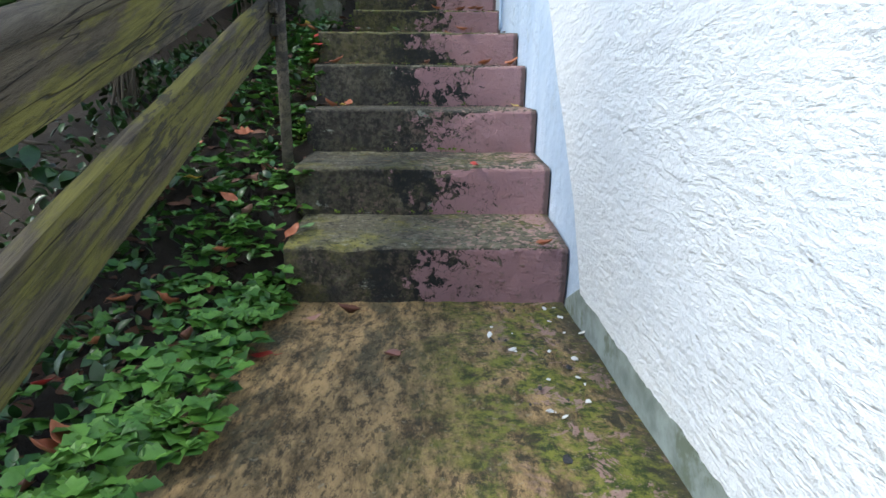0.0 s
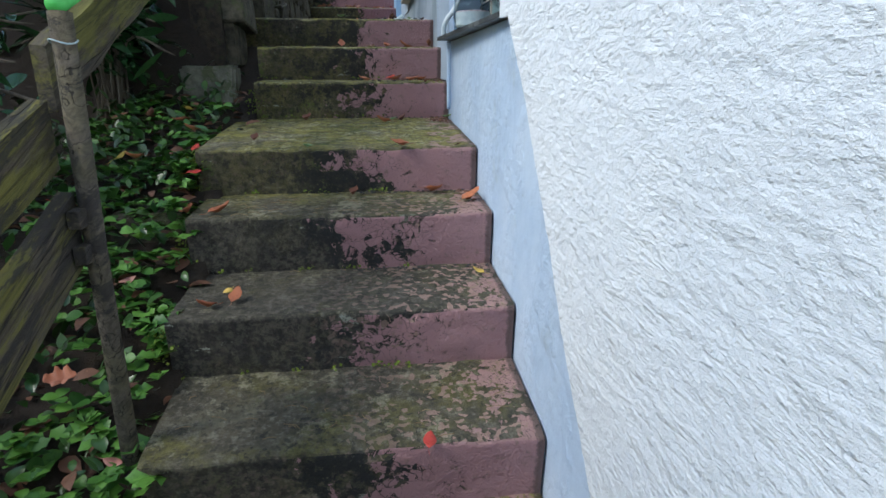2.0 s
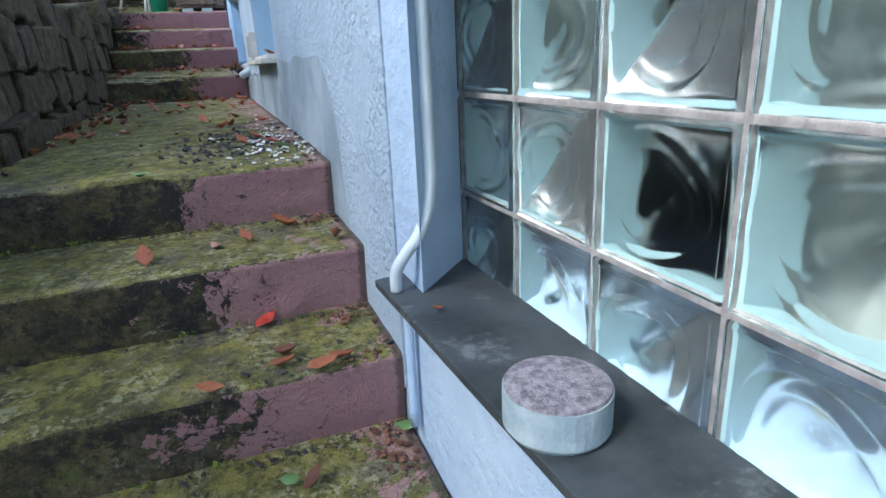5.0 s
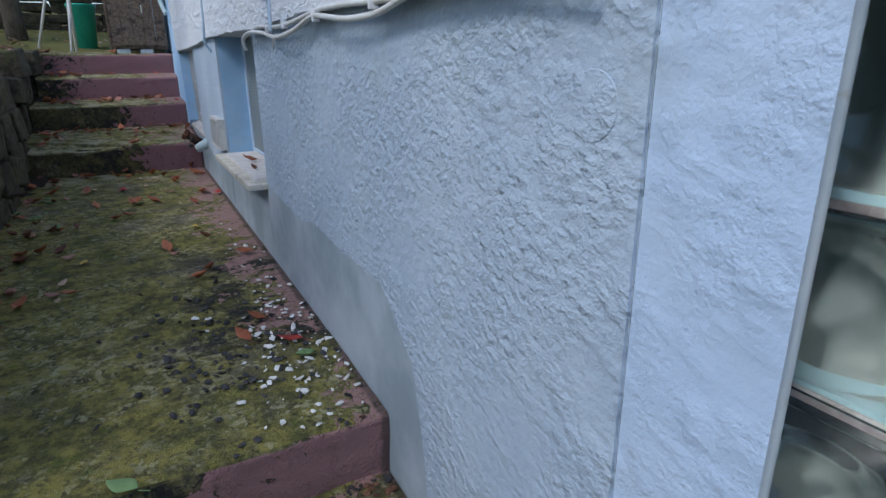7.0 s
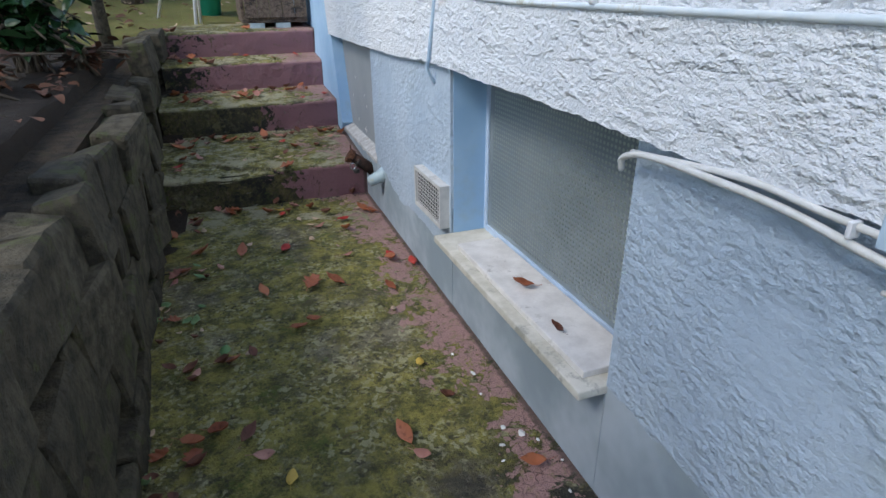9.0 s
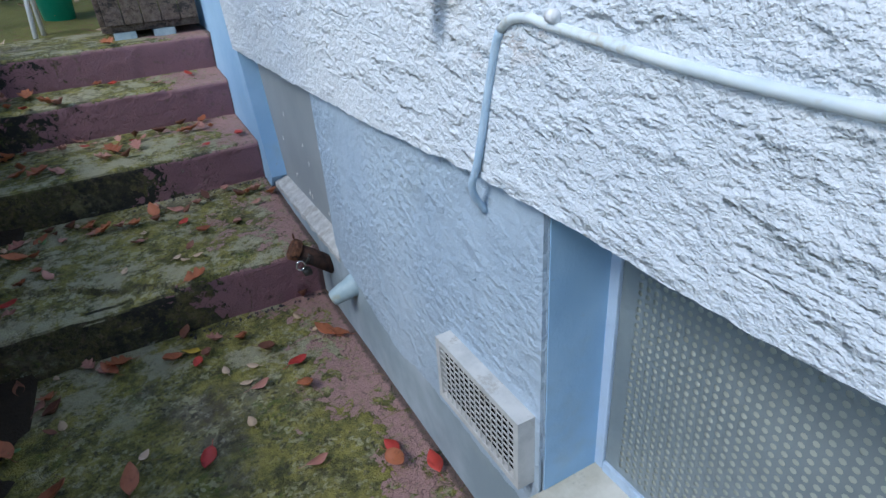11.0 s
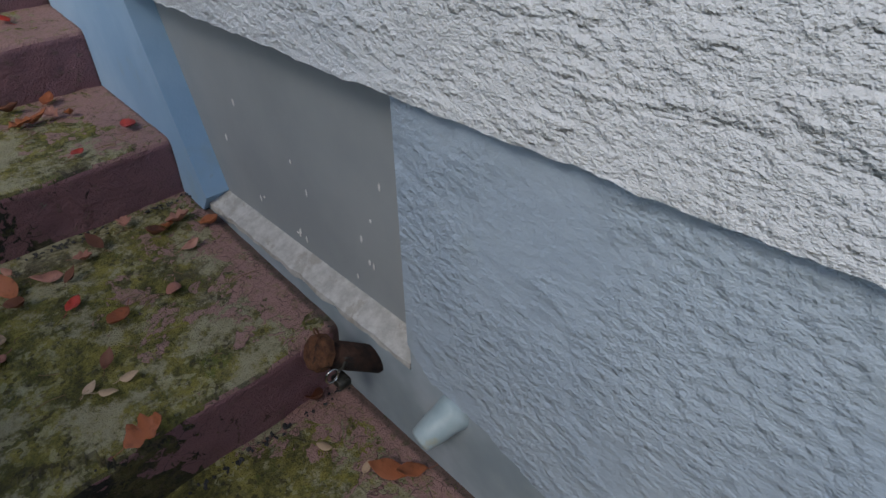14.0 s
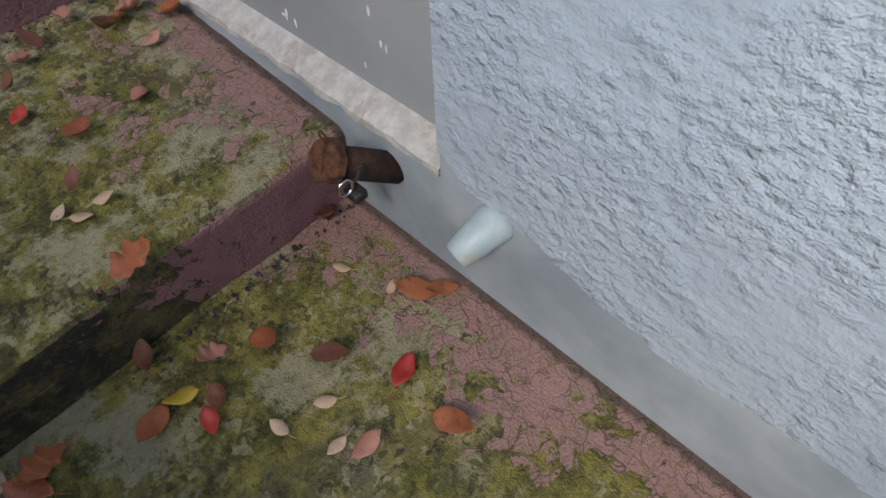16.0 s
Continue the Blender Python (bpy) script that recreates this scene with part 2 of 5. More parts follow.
    n.bump(n.math("ADD", h, n.math("MULTIPLY", moss, n.math("MULTIPLY", n.noise(210, 2), .6))), 1.0, .009)
    return n.mat


def mat_lower_landing():
    n = Nodes("mossy_worn_slab", 0.9)
    x, y, z = n.xyz()
    streak = n.scaled(1.4, .5, 1)
    c = n.mix(n.step(n.noise(11, 7, .78, streak), .36, .62), (.075, .052, .022), (.50, .33, .15))
    c = n.mix(n.math("MULTIPLY", n.step(n.noise(3.2, 6, .74, streak), .50, .58), .72), c, n.mix(n.noise(50, 4, .7), (.020, .022, .014), (.13, .12, .065)))
    c = n.mix(n.math("MULTIPLY", n.step(n.noise(38, 7, .82, n.scaled(1.3, .6, 1)), .51, .57), .75), c, (.026, .022, .013))
    near = n.step(n.math("ADD", x, n.math("MULTIPLY", n.noise(4, 3), .3)), -.38, -.05)
    c = n.mix(n.math("MULTIPLY", near, n.step(n.noise(7, 6, .75), .42, .55)), c, n.mix(n.step(n.noise(40, 6, .75), .4, .6), (.030, .052, .008), (.22, .23, .035)))
    c = n.mix(n.math("MULTIPLY", near, n.math("MULTIPLY", .85, n.step(n.noise(9, 7, .8, None, .4), .55, .60))), c, (.022, .024, .014))
    pink = n.step(n.noise(12, 7, .78, None, .5), .555, .575)
    c = n.mix(n.math("MULTIPLY", n.step(x, -.30, -.12), n.math("MULTIPLY", pink, .9)), c, (.40, .25, .22))
    # darker strip on the slab along the wall foot
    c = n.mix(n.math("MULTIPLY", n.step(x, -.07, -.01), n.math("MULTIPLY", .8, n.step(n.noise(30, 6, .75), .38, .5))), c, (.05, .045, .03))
    n.color(n.mix(n.math("MULTIPLY", n.step(n.noise(60, 5, .75), .60, .66), .5), c, (.38, .34, .23)))
    n.bump(n.noise(48, 7, .76), 1.0, .009)
    return n.mat


def mat_simple(name, a, b, scale=20, rough=.8, metal=0.0, bump=.4, dist=.003, stretch=(1, 1, 1), vary=0.0, spots=None):
    n = Nodes(name, rough, metal)
    v = n.scaled(*stretch)
    f = n.noise(scale, 5, .65, v)
    c = n.mix(n.step(f, .32, .68), a, b)
    if vary:
        c = n.mix(n.math("MULTIPLY", n.random(), vary), c, tuple(k * .35 for k in a))
    if spots:
        c = n.mix(n.math("MULTIPLY", n.step(n.noise(scale * .45, 6, .75), .54, .62), .8), c, spots)
    n.color(c)
    n.bump(n.noise(scale * 3, 4, .7, v), bump, dist)
    return n.mat


def mat_wood(name, a, b, moss, rise=.0):
    """Weathered timber with its grain along y, climbing by rise degrees."""
    n = Nodes(name, .88)
    turn = n.t.nodes.new("ShaderNodeVectorRotate")
    turn.rotation_type = "X_AXIS"
    turn.inputs["Angle"].default_value = -radians(rise)
    n.put(turn.inputs["Vector"], n.pos)
    pos = turn.outputs[0]
    long = n.scaled(8, .55, 8, pos)
    grain = n.noise(7, 7, .75, long, .6)
    c = n.mix(n.step(grain, .34, .66), a, b)
    c = n.mix(n.math("MULTIPLY", n.step(n.noise(5, 6, .7, n.scaled(1.5, .5, 2.2, pos)), .44, .56), moss), c, n.mix(n.step(grain, .35, .6), (.070, .068, .012), (.190, .175, .030)))
    c = n.mix(n.math("MULTIPLY", n.step(n.noise(4, 6, .75, n.scaled(2, .6, 4, pos)), .55, .60), .8), c, (.026, .022, .022))
    split = n.math("ABSOLUTE", n.math("SUBTRACT", n.noise(3.2, 3, .6, n.scaled(5, .22, 5, pos)), .5))
    split = n.math("SUBTRACT", 1.0, n.step(split, .001, .009))
    n.color(n.mix(n.math("MULTIPLY", split, .85), c, (.010, .008, .006)))
    n.bump(n.math("SUBTRACT", n.math("ADD", grain, n.math("MULTIPLY", n.noise(60, 4, .7, long), .5)), n.math("MULTIPLY", split, .8)), 1.0, .006)
    return n.mat


def mat_leaf(name, a, b, rough=.5, vary=True, sub=.0):
    n = Nodes(name, rough)
    r = n.island() if vary == "island" else n.random()
    c = n.mix(r, a, b)
    n.color(n.mix(n.math("MULTIPLY", n.step(n.noise(60, 4, .7), .52, .68), .45), c, tuple(k * .3 for k in a)))
    n.bump(n.noise(90, 3), .35, .002)
    return n.mat


def mat_glass(name, color, rough, trans=1.0):
    n = Nodes(name, rough)
    n.b.inputs["Transmission Weight"].default_value = trans
    n.b.inputs["IOR"].default_value = 1.5
    n.color(color)
    n.b.inputs["IOR"].default_value = 1.5 if trans < .9 else 1.22
    n.bump(n.noise(9, 2, .5), .25, .01)
    return n.mat


WHITE = mat_white_render()
BLUE_ROUGH = mat_blue_render("blue_grey_rough_render", 1.0, (.37, .46, .56), (.43, .52, .61), 72)
BLUE_SMOOTH = mat_blue_render("blue_grey_smooth_render", .8, (.42, .54, .70), (.49, .60, .74), 34)
BLUE_BRIGHT = mat_blue_render("sky_blue_painted_corner", .4, (.28, .46, .67), (.36, .54, .73), 25)
SKIRT = mat_blue_render("grey_cement_skirting", .45, (.25, .315, .36), (.42, .49, .55), 22)
PANEL_GREY = mat_blue_render("grey_smooth_panel", .15, (.30, .33, .345), (.35, .38, .39), 10)
STEP = mat_steps()
SLAB = mat_lower_landing()
SLATE = mat_simple("dark_slate", (.035, .042, .045), (.075, .085, .09), 9, .45, spots=(.18, .2, .2))
CREAM = mat_simple("cream_concrete", (.46, .44, .36), (.64, .62, .55), 12, .85, spots=(.30, .30, .26))
LEDGE = mat_simple("dirty_pale_mortar", (.40, .40, .38), (.60, .60, .58), 30, .9, bump=.7, spots=(.38, .36, .32))
MARBLE = mat_simple("pale_stone_tile", (.58, .56, .53), (.74, .72, .69), 16, .55, spots=(.36, .34, .31))
STONE = mat_simple("dark_mossy_stone", (.034, .029, .019), (.125, .108, .072), 24, .9, bump=.9, dist=.012, vary=.45, spots=(.075, .085, .03))
BLOCKSTONE = mat_simple("rough_grey_stone", (.10, .10, .075), (.21, .20, .155), 16, .9, bump=.9, dist=.01, spots=(.07, .09, .03))
MORTAR = mat_simple("grey_pink_mortar", (.24, .21, .20), (.42, .38, .36), 40, .9, bump=.7)
SOIL = mat_simple("dark_leafy_soil", (.018, .014, .009), (.07, .05, .03), 26, .95, bump=1.0, dist=.02, spots=(.035, .045, .015))
RAIL = mat_wood("weathered_mossy_rail", (.038, .030, .020), (.125, .103, .070), .85, 22.3)
POSTW = mat_wood("weathered_post", (.060, .050, .036), (.150, .125, .092), .15, 22.3)
SHEDW = mat_wood("old_brown_boards", (.10, .065, .05), (.20, .15, .12), .1)
PLASTIC = mat_simple("white_conduit", (.60, .68, .72), (.72, .77, .78), 14, .4, bump=.15, spots=(.48, .46, .38))
CABLE = mat_simple("painted_cable", (.60, .60, .56), (.70, .70, .68), 30, .6, bump=.4)
PIPEGREY = mat_simple("grey_blue_plastic_pipe", (.32, .43, .47), (.42, .52, .55), 18, .45, bump=.15, spots=(.40, .42, .34))
RUST = mat_simple("rusted_iron", (.06, .025, .014), (.20, .09, .045), 45, .85, .3, bump=.9, spots=(.03, .02, .016))
DARKRUST = mat_simple("dark_rusted_iron", (.022, .012, .009), (.075, .035, .022), 45, .85, .2, bump=1.0, spots=(.012, .010, .010))
DARKMETAL = mat_simple("dark_worn_metal", (.025, .024, .022), (.10, .10, .09), 40, .5, .6, bump=.4)
BRASS = mat_simple("tarnished_brass", (.11, .12, .085), (.24, .24, .15), 60, .5, .5, bump=.4, spots=(.12, .07, .04))
STEEL = mat_simple("bright_steel", (.6, .6, .6), (.7, .7, .7), 20, .25, 1.0, bump=.1)
ZINC = mat_simple("grey_zinc_sheet", (.20, .24, .255), (.27, .315, .33), 6, .5, .15, bump=.12)
VENTP = mat_simple("weathered_grille_plastic", (.46, .47, .46), (.58, .58, .56), 22, .6, bump=.2, spots=(.38, .36, .32))
# near-black, hardly any sheen: the dark inside openings, and black rubber
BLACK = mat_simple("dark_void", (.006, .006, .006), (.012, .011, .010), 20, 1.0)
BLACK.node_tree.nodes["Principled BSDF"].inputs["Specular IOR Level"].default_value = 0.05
ORANGE = mat_simple("faded_orange_plastic", (.60, .13, .075), (.70, .21, .14), 30, .5, bump=.2, spots=(.35, .14, .11))
TERRACOTTA = mat_simple("terracotta_clay", (.36, .11, .06), (.50, .19, .11), 60, .85, bump=.6, spots=(.24, .08, .05))
CONDUITBLUE = mat_simple("light_blue_overpainted_conduit", (.38, .53, .68), (.50, .63, .75), 16, .6, bump=.4, spots=(.62, .60, .52))
GREENP = mat_simple("bright_green_plastic", (.07, .50, .08), (.12, .60, .14), 12, .35, bump=.1)
TEAL = mat_simple("teal_green_plastic", (.02, .36, .25), (.04, .44, .32), 10, .4, bump=.1)
WHITEP = mat_simple("white_painted_metal", (.70, .71, .72), (.78, .79, .80), 14, .5, bump=.1)
PUCK = mat_simple("purple_grey_granular_stone", (.20, .18, .20), (.50, .46, .50), 90, .9, bump=1.0, dist=.006)
PUCKSIDE = mat_simple("blue_grey_painted_side", (.30, .38, .42), (.42, .50, .52), 30, .8, bump=.6)
CURTAIN = mat_simple("pale_net_curtain", (.66, .69, .64), (.76, .78, .73), 5, .9, bump=.2)
# room surfaces coloured dark to stand in for the dim, unlit interior
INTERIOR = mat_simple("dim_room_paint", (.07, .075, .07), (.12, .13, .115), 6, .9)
GLASS = mat_glass("clear_wavy_glass", (.88, .96, .96), .19)
GLASSRIM = mat_glass("turquoise_glass_rim", (.40, .53, .56), .3, .25)
BARK = mat_simple("brown_grey_bark", (.07, .055, .04), (.16, .13, .095), 18, .95, bump=1.0, dist=.012, stretch=(1, 1, .35))
HERB = mat_leaf("fresh_green_herb_leaf", (.028, .100, .012), (.110, .250, .034), .5, "island")
IVY = mat_leaf("dark_green_leaf", (.014, .048, .010), (.055, .120, .028), .33, "island")
LAUREL = mat_leaf("glossy_laurel_leaf", (.014, .045, .016), (.04, .10, .035), .25, "island")
LITTER = mat_leaf("brown_leaf_litter", (.07, .03, .016), (.19, .085, .045), .7, "island")
MOSS = mat_leaf("bright_moss", (.08, .12, .012), (.17, .22, .03), .95, "island")
L_RUST = mat_leaf("rust_brown_dead_leaf", (.27, .080, .036), (.44, .155, .068), .5)
L_PINK = mat_leaf("dusky_pink_dead_leaf", (.32, .13, .10), (.48, .25, .19), .5)
L_RED = mat_leaf("crimson_dead_leaf", (.34, .025, .02), (.50, .06, .04), .4)
L_DARK = mat_leaf("dark_brown_dead_leaf", (.10, .035, .02), (.18, .07, .04), .6)
L_YEL = mat_leaf("yellow_dead_leaf", (.50, .34, .04), (.60, .42, .10), .5)
L_GREEN = mat_leaf("fallen_green_leaf", (.09, .20, .06), (.22, .34, .14), .5)
L_TAN = mat_leaf("pale_tan_dead_leaf", (.48, .34, .22), (.58, .42, .30), .6)
CHALK = mat_simple("white_flake", (.68, .68, .66), (.78, .78, .76), 40, .85, bump=.6)
GRITM = mat_simple("dark_cinder", (.022, .022, .024), (.06, .06, .062), 40, .8, bump=.9)


# ---- plan ----
Y9, Y10, Y11, Y12 = 5.435, 6.03, 6.43, 6.66
EDGE = 2.170           # underside of the thick white render
W0, W1, SILL = .79, 1.885, 1.248         # glass-block window
B0, B1, BS = 3.49, 4.29, 1.682  # basement window
P0, P1, PZ = 5.215, 6.015, 1.745          # recessed panel
GX = .14
STEPS = [(0.0, .168), (.31, .362), (.61, .545), (.91, .722), (1.18, .882), (1.885, 1.08), (2.15, 1.236), (2.48, 1.388),
         (Y9, 1.61), (Y10, 1.81), (Y11, 1.98), (Y12, 2.14)]
BASES = [0, .205, .388, .556, .734, .928, 1.088, 1.24, 1.445, 1.66, 1.83, 2.0]
LEFT = [-.81, -.84, -.856, -.873, -.90, -.83, -.85, -.90, -.93, -.92, -.90, -.87]
rnd = random.Random(7)


def part(name, bm, material, parent=None, label="", kind="", category="", smooth=False):
    mesh = bpy.data.meshes.new(name)
    bm.to_mesh(mesh)
    bm.free()
    mesh.materials.append(material)
    if smooth:
        for p in mesh.polygons:
            p.use_smooth = True
    ob = new(name, mesh)
    ob.parent = parent
    return tagged(ob, label, category, "", kind)


def group(name, label, category, at=(0, 0, 0), set_name="", kind=""):
    ob = new(name)
    ob.location = at
    return tagged(ob, label, category, set_name, kind)


def box(bm, x0, x1, y0, y1, z0, z1):
    v = [bm.verts.new((x, y, z)) for x in (x0, x1) for y in (y0, y1) for z in (z0, z1)]
    for f in ((0, 1, 3, 2), (4, 6, 7, 5), (0, 4, 5, 1), (2, 3, 7, 6), (0, 2, 6, 4), (1, 5, 7, 3)):
        bm.faces.new([v[i] for i in f])
    return bm


def soft(bm, w=.004, seg=2):
    bmesh.ops.recalc_face_normals(bm, faces=bm.faces)
    bmesh.ops.bevel(bm, geom=[e for e in bm.edges if e.calc_face_angle(0) > .5], offset=w, segments=seg, affect="EDGES", profile=.6)
    return bm


def sbox(x0, x1, y0, y1, z0, z1, w=.004):
    return soft(box(bmesh.new(), x0, x1, y0, y1, z0, z1), w)


def prism(poly, x0, x1):
    """A solid of a (y, z) outline between x0 and x1."""
    bm = bmesh.new()
    a = [bm.verts.new((x0, y, z)) for y, z in poly]
    b = [bm.verts.new((x1, y, z)) for y, z in poly]
    bm.faces.new(a)
    bm.faces.new(b[::-1])
    for i in range(len(poly)):
        j = (i + 1) % len(poly)
        bm.faces.new((a[i], b[i], b[j], a[j]))
    bmesh.ops.recalc_face_normals(bm, faces=bm.faces)
    return bm


def tube(points, radii, sides=12, cap=True, bm=None):
    """A round bar through points; radii: one number or one for each point."""
    bm = bm or bmesh.new()
    pts = [Vector(p) for p in points]
    if not hasattr(radii, "__len__"):
        radii = [radii] * len(pts)
    rings, side = [], None
    for i, p in enumerate(pts):
        way = (pts[min(i + 1, len(pts) - 1)] - pts[max(i - 1, 0)]).normalized()
        if side is None:
            side = way.orthogonal().normalized()
        side = (side - way * side.dot(way)).normalized()
        up = way.cross(side)
        rings.append([bm.verts.new(p + radii[i] * (math.cos(a) * side + math.sin(a) * up)) for a in (k * math.tau / sides for k in range(sides))])
    for a, b in zip(rings, rings[1:]):
        for k in range(sides):
            bm.faces.new((a[k], a[(k + 1) % sides], b[(k + 1) % sides], b[k]))
    if cap:
        bm.faces.new(rings[0][::-1])
        bm.faces.new(rings[-1])
    return bm


def lathe(profile, origin, axis, sides=24):
    """A turned solid: (radius, distance along the axis) from origin."""
    o, ax = Vector(origin), Vector(axis).normalized()
    s = ax.orthogonal().normalized()
    u = ax.cross(s)
    bm = bmesh.new()
    rings = [[bm.verts.new(o + ax * d + r * (math.cos(k * math.tau / sides) * s + math.sin(k * math.tau / sides) * u)) for k in range(sides)] for r, d in profile]
    for a, b in zip(rings, rings[1:]):
        for k in range(sides):
            bm.faces.new((a[k], a[(k + 1) % sides], b[(k + 1) % sides], b[k]))
    bm.faces.new(rings[0][::-1])
    bm.faces.new(rings[-1])
    bmesh.ops.recalc_face_normals(bm, faces=bm.faces)
    return bm


def curve_points(points, n=6):
    """A smooth line through the points."""
    p = [Vector(q) for q in points]
    p = [2 * p[0] - p[1]] + p + [2 * p[-1] - p[-2]]
    out = []
    for i in range(1, len(p) - 2):
        for k in range(n):
            t = k / n
            a, b, c, d = p[i - 1:i + 3]
            out.append(.5 * ((2 * b) + (c - a) * t + (2 * a - 5 * b + 4 * c - d) * t * t + (3 * b - a - 3 * c + d) * t ** 3))
    return out + [p[-2]]


def worn_slab(profile, x0, x1, nx=44, amp=.006, wear=.012):
    """A cast slab across x of a (y, z) profile from its foot over the nose to its back, with worn, uneven edges."""
    bm = bmesh.new()
    rows = []
    for i in range(nx + 1):
        x = x0 + (x1 - x0) * i / nx
        col = []
        for j, (y, z, e) in enumerate(profile):
            p = Vector((x, y, z))
            n1, n2 = noise.noise(p * 4.0), noise.noise(p * 17.0 + Vector((3, 1, 2)))
            chip = max(0, noise.noise(p * 7.0 + Vector((9, 4, 1))) - .15) * 2.2 * wear * e * (1.0 if x < -.25 else .3)
            col.append(bm.verts.new((x, y + (n1 * .7 + n2 * .5) * amp + chip, z + (n1 * .4 + n2 * .6) * amp * .8 - chip * .9)))
        rows.append(col)
    for a, b in zip(rows, rows[1:]):
        for j in range(len(profile) - 1):
            bm.faces.new((a[j], b[j], b[j + 1], a[j + 1]))
    for col in (rows[0], rows[-1]):
        foot = [bm.verts.new((col[0].co.x, col[-1].co.y, col[0].co.z))]
        bm.faces.new(col + foot if col is rows[0] else (col + foot)[::-1])
    bmesh.ops.recalc_face_normals(bm, faces=bm.faces)
    return bm


def step_profile(y, zb, z, yn, zn, r=.014, rows=7, treads=22):
    out = [(y + .012, zb - .06, 0), (y + .012, zb, 0)]
    for i in range(1, rows):
        out.append((y + .012 * (1 - i / rows), zb + (z - r - zb) * i / rows, .15))
    for k in range(5):
        a = k * math.pi / 8
        out.append((y + r - r * math.cos(a), z - r + r * math.sin(a), 1))
    for i in range(1, treads + 1):
        t = i / treads
        out.append((y + r + (yn + .03 - y - r) * t, z + (zn - z) * t, max(0, .4 - t * 3)))
    return out


# ---- house ----
DIRTY_SKIRT = mat_simple("dirty_grey_green_cement", (.17, .21, .19), (.32, .38, .37), 9, .9, bump=.6, spots=(.13, .16, .11))
def ragged(points, size=.006, every=.009):
    """Breaks an outline's given stretch into small uneven bits."""
    out = []
    for a, b in zip(points, points[1:]):
        a, b = Vector(a), Vector(b)
        n = max(1, int((b - a).length / every))
        for k in range(n):
            p = a.lerp(b, k / n)
            d = noise.noise(Vector((p.x * 9, p.y * 9, 3))) * size * 1.1 + noise.noise(Vector((p.x * 38, p.y * 38, 8))) * size + noise.noise(Vector((p.x * 90, p.y * 90, 2))) * size * .7
            out.append((p.x, p.y + d))
    return out + [tuple(points[-1])]


def house():
    h = group("house", "white and blue-grey rendered house beside the garden steps", "house", (0.3, 3, 0), kind="structure")
    h.location = (0, 0, 0)
    low = ragged([(-5.0, .085), (-1.02, .085), (-.225, .105), (-.10, .32), (.065, .51), (.20, .66), (.30, .80), (.41, .925), (.53, 1.075), (.63, 1.17), (.70, 1.242), (W0, 1.246)], .005)
    part("white_render", prism(low + [(W0, 2.9), (-5.0, 2.9)], -.018, .008), WHITE, h, "thick white trowelled render with a ragged lower edge")
    part("wall_core", prism([(-5, -1.5), (-5, 2.9), (W0, 2.9), (W0, SILL - .003), (W1, SILL - .003), (W1, -1.5)], .0085, .40), BLUE_SMOOTH, h)
    for z0, z1, mt in ((SILL + .0145, EDGE - .006, BLUE_SMOOTH), (EDGE - .0055, 2.9, WHITE)):
        bm = bmesh.new()
        ring = [(.006, 1.745), (GX + .003, W1 - .001), (.006, W1 - .001)]
        lo, hi = [bm.verts.new((x, y, z0)) for x, y in ring], [bm.verts.new((x, y, z1)) for x, y in ring]
        bm.faces.new(lo)
        bm.faces.new(hi[::-1])
        for k in range(3):
            bm.faces.new((lo[k], hi[k], hi[(k + 1) % 3], lo[(k + 1) % 3]))
        bmesh.ops.recalc_face_normals(bm, faces=bm.faces)
        part("window_reveal", bm, mt, h)
    part("wall_low", prism([(W1, -1), (W1, EDGE + .02), (B0, EDGE + .02), (B0, -1)], .006, .40), BLUE_ROUGH, h)
    part("wall_under_basement_window", prism([(B0, -1), (B0, BS - .024), (B1, BS - .024), (B1, -1)], .003, .40), SKIRT, h)
    part("wall_pier", prism([(B1, -1), (B1, EDGE + .02), (P0, EDGE + .02), (P0, -1)], .004, .40), BLUE_ROUGH, h)
    part("wall_under_panel", prism([(P0, -1), (P0, 1.650), (P1, 1.661), (P1, -1)], .0012, .40), SKIRT, h)
    part("grey_panel", prism([(P0, PZ - .1), (P0, EDGE + .02), (P1 + .03, EDGE + .02), (P1 + .03, PZ - .1)], .045, .40), PANEL_GREY, h, "smooth grey recessed panel with small white scratches")
    ledge = bmesh.new()
    v = [ledge.verts.new(p) for p in ((.0, P0 + .002, 1.664), (.05, P0 + .002, 1.690), (.05, P1, 1.700), (.0, P1, 1.676),
                                      (.0, P0 + .002, 1.651), (.05, P0 + .002, 1.651), (.05, P1, 1.662), (.0, P1, 1.662))]
    for f in ((0, 1, 2, 3), (7, 6, 5, 4), (0, 4, 5, 1), (1, 5, 6, 2), (2, 6, 7, 3), (3, 7, 4, 0)):
        ledge.faces.new([v[i] for i in f])
    bmesh.ops.subdivide_edges(ledge, edges=[e for e in ledge.edges if e.calc_length() > .3], cuts=40)
    for q in ledge.verts:
        if q.co.x < .04:
            q.co += Vector((noise.noise(q.co * 30) * .006, 0, noise.noise(q.co * 24 + Vector((5, 0, 0))) * .007))
    part("sloping_ledge", ledge, LEDGE, h, "pale speckled mortar ledge under the panel")
    band = ragged([(W1 + .003, EDGE - .020), (2.45, EDGE - .020), (2.8, EDGE - .012), (3.2, EDGE - .015), (3.8, EDGE - .006), (4.4, EDGE), (4.75, EDGE - .014), (5.1, EDGE - .019), (5.4, EDGE - .022), (P1 - .01, EDGE - .024), (P1 + .035, EDGE - .024)], .0032)
    part("white_render", prism(band + [(P1 + .16, 2.55), (P1 + .36, 3.2), (P1 + .36, 4.9), (W1 + .003, 4.9)], -.024, .40), WHITE, h, "thick white trowelled render with a ragged lower edge")
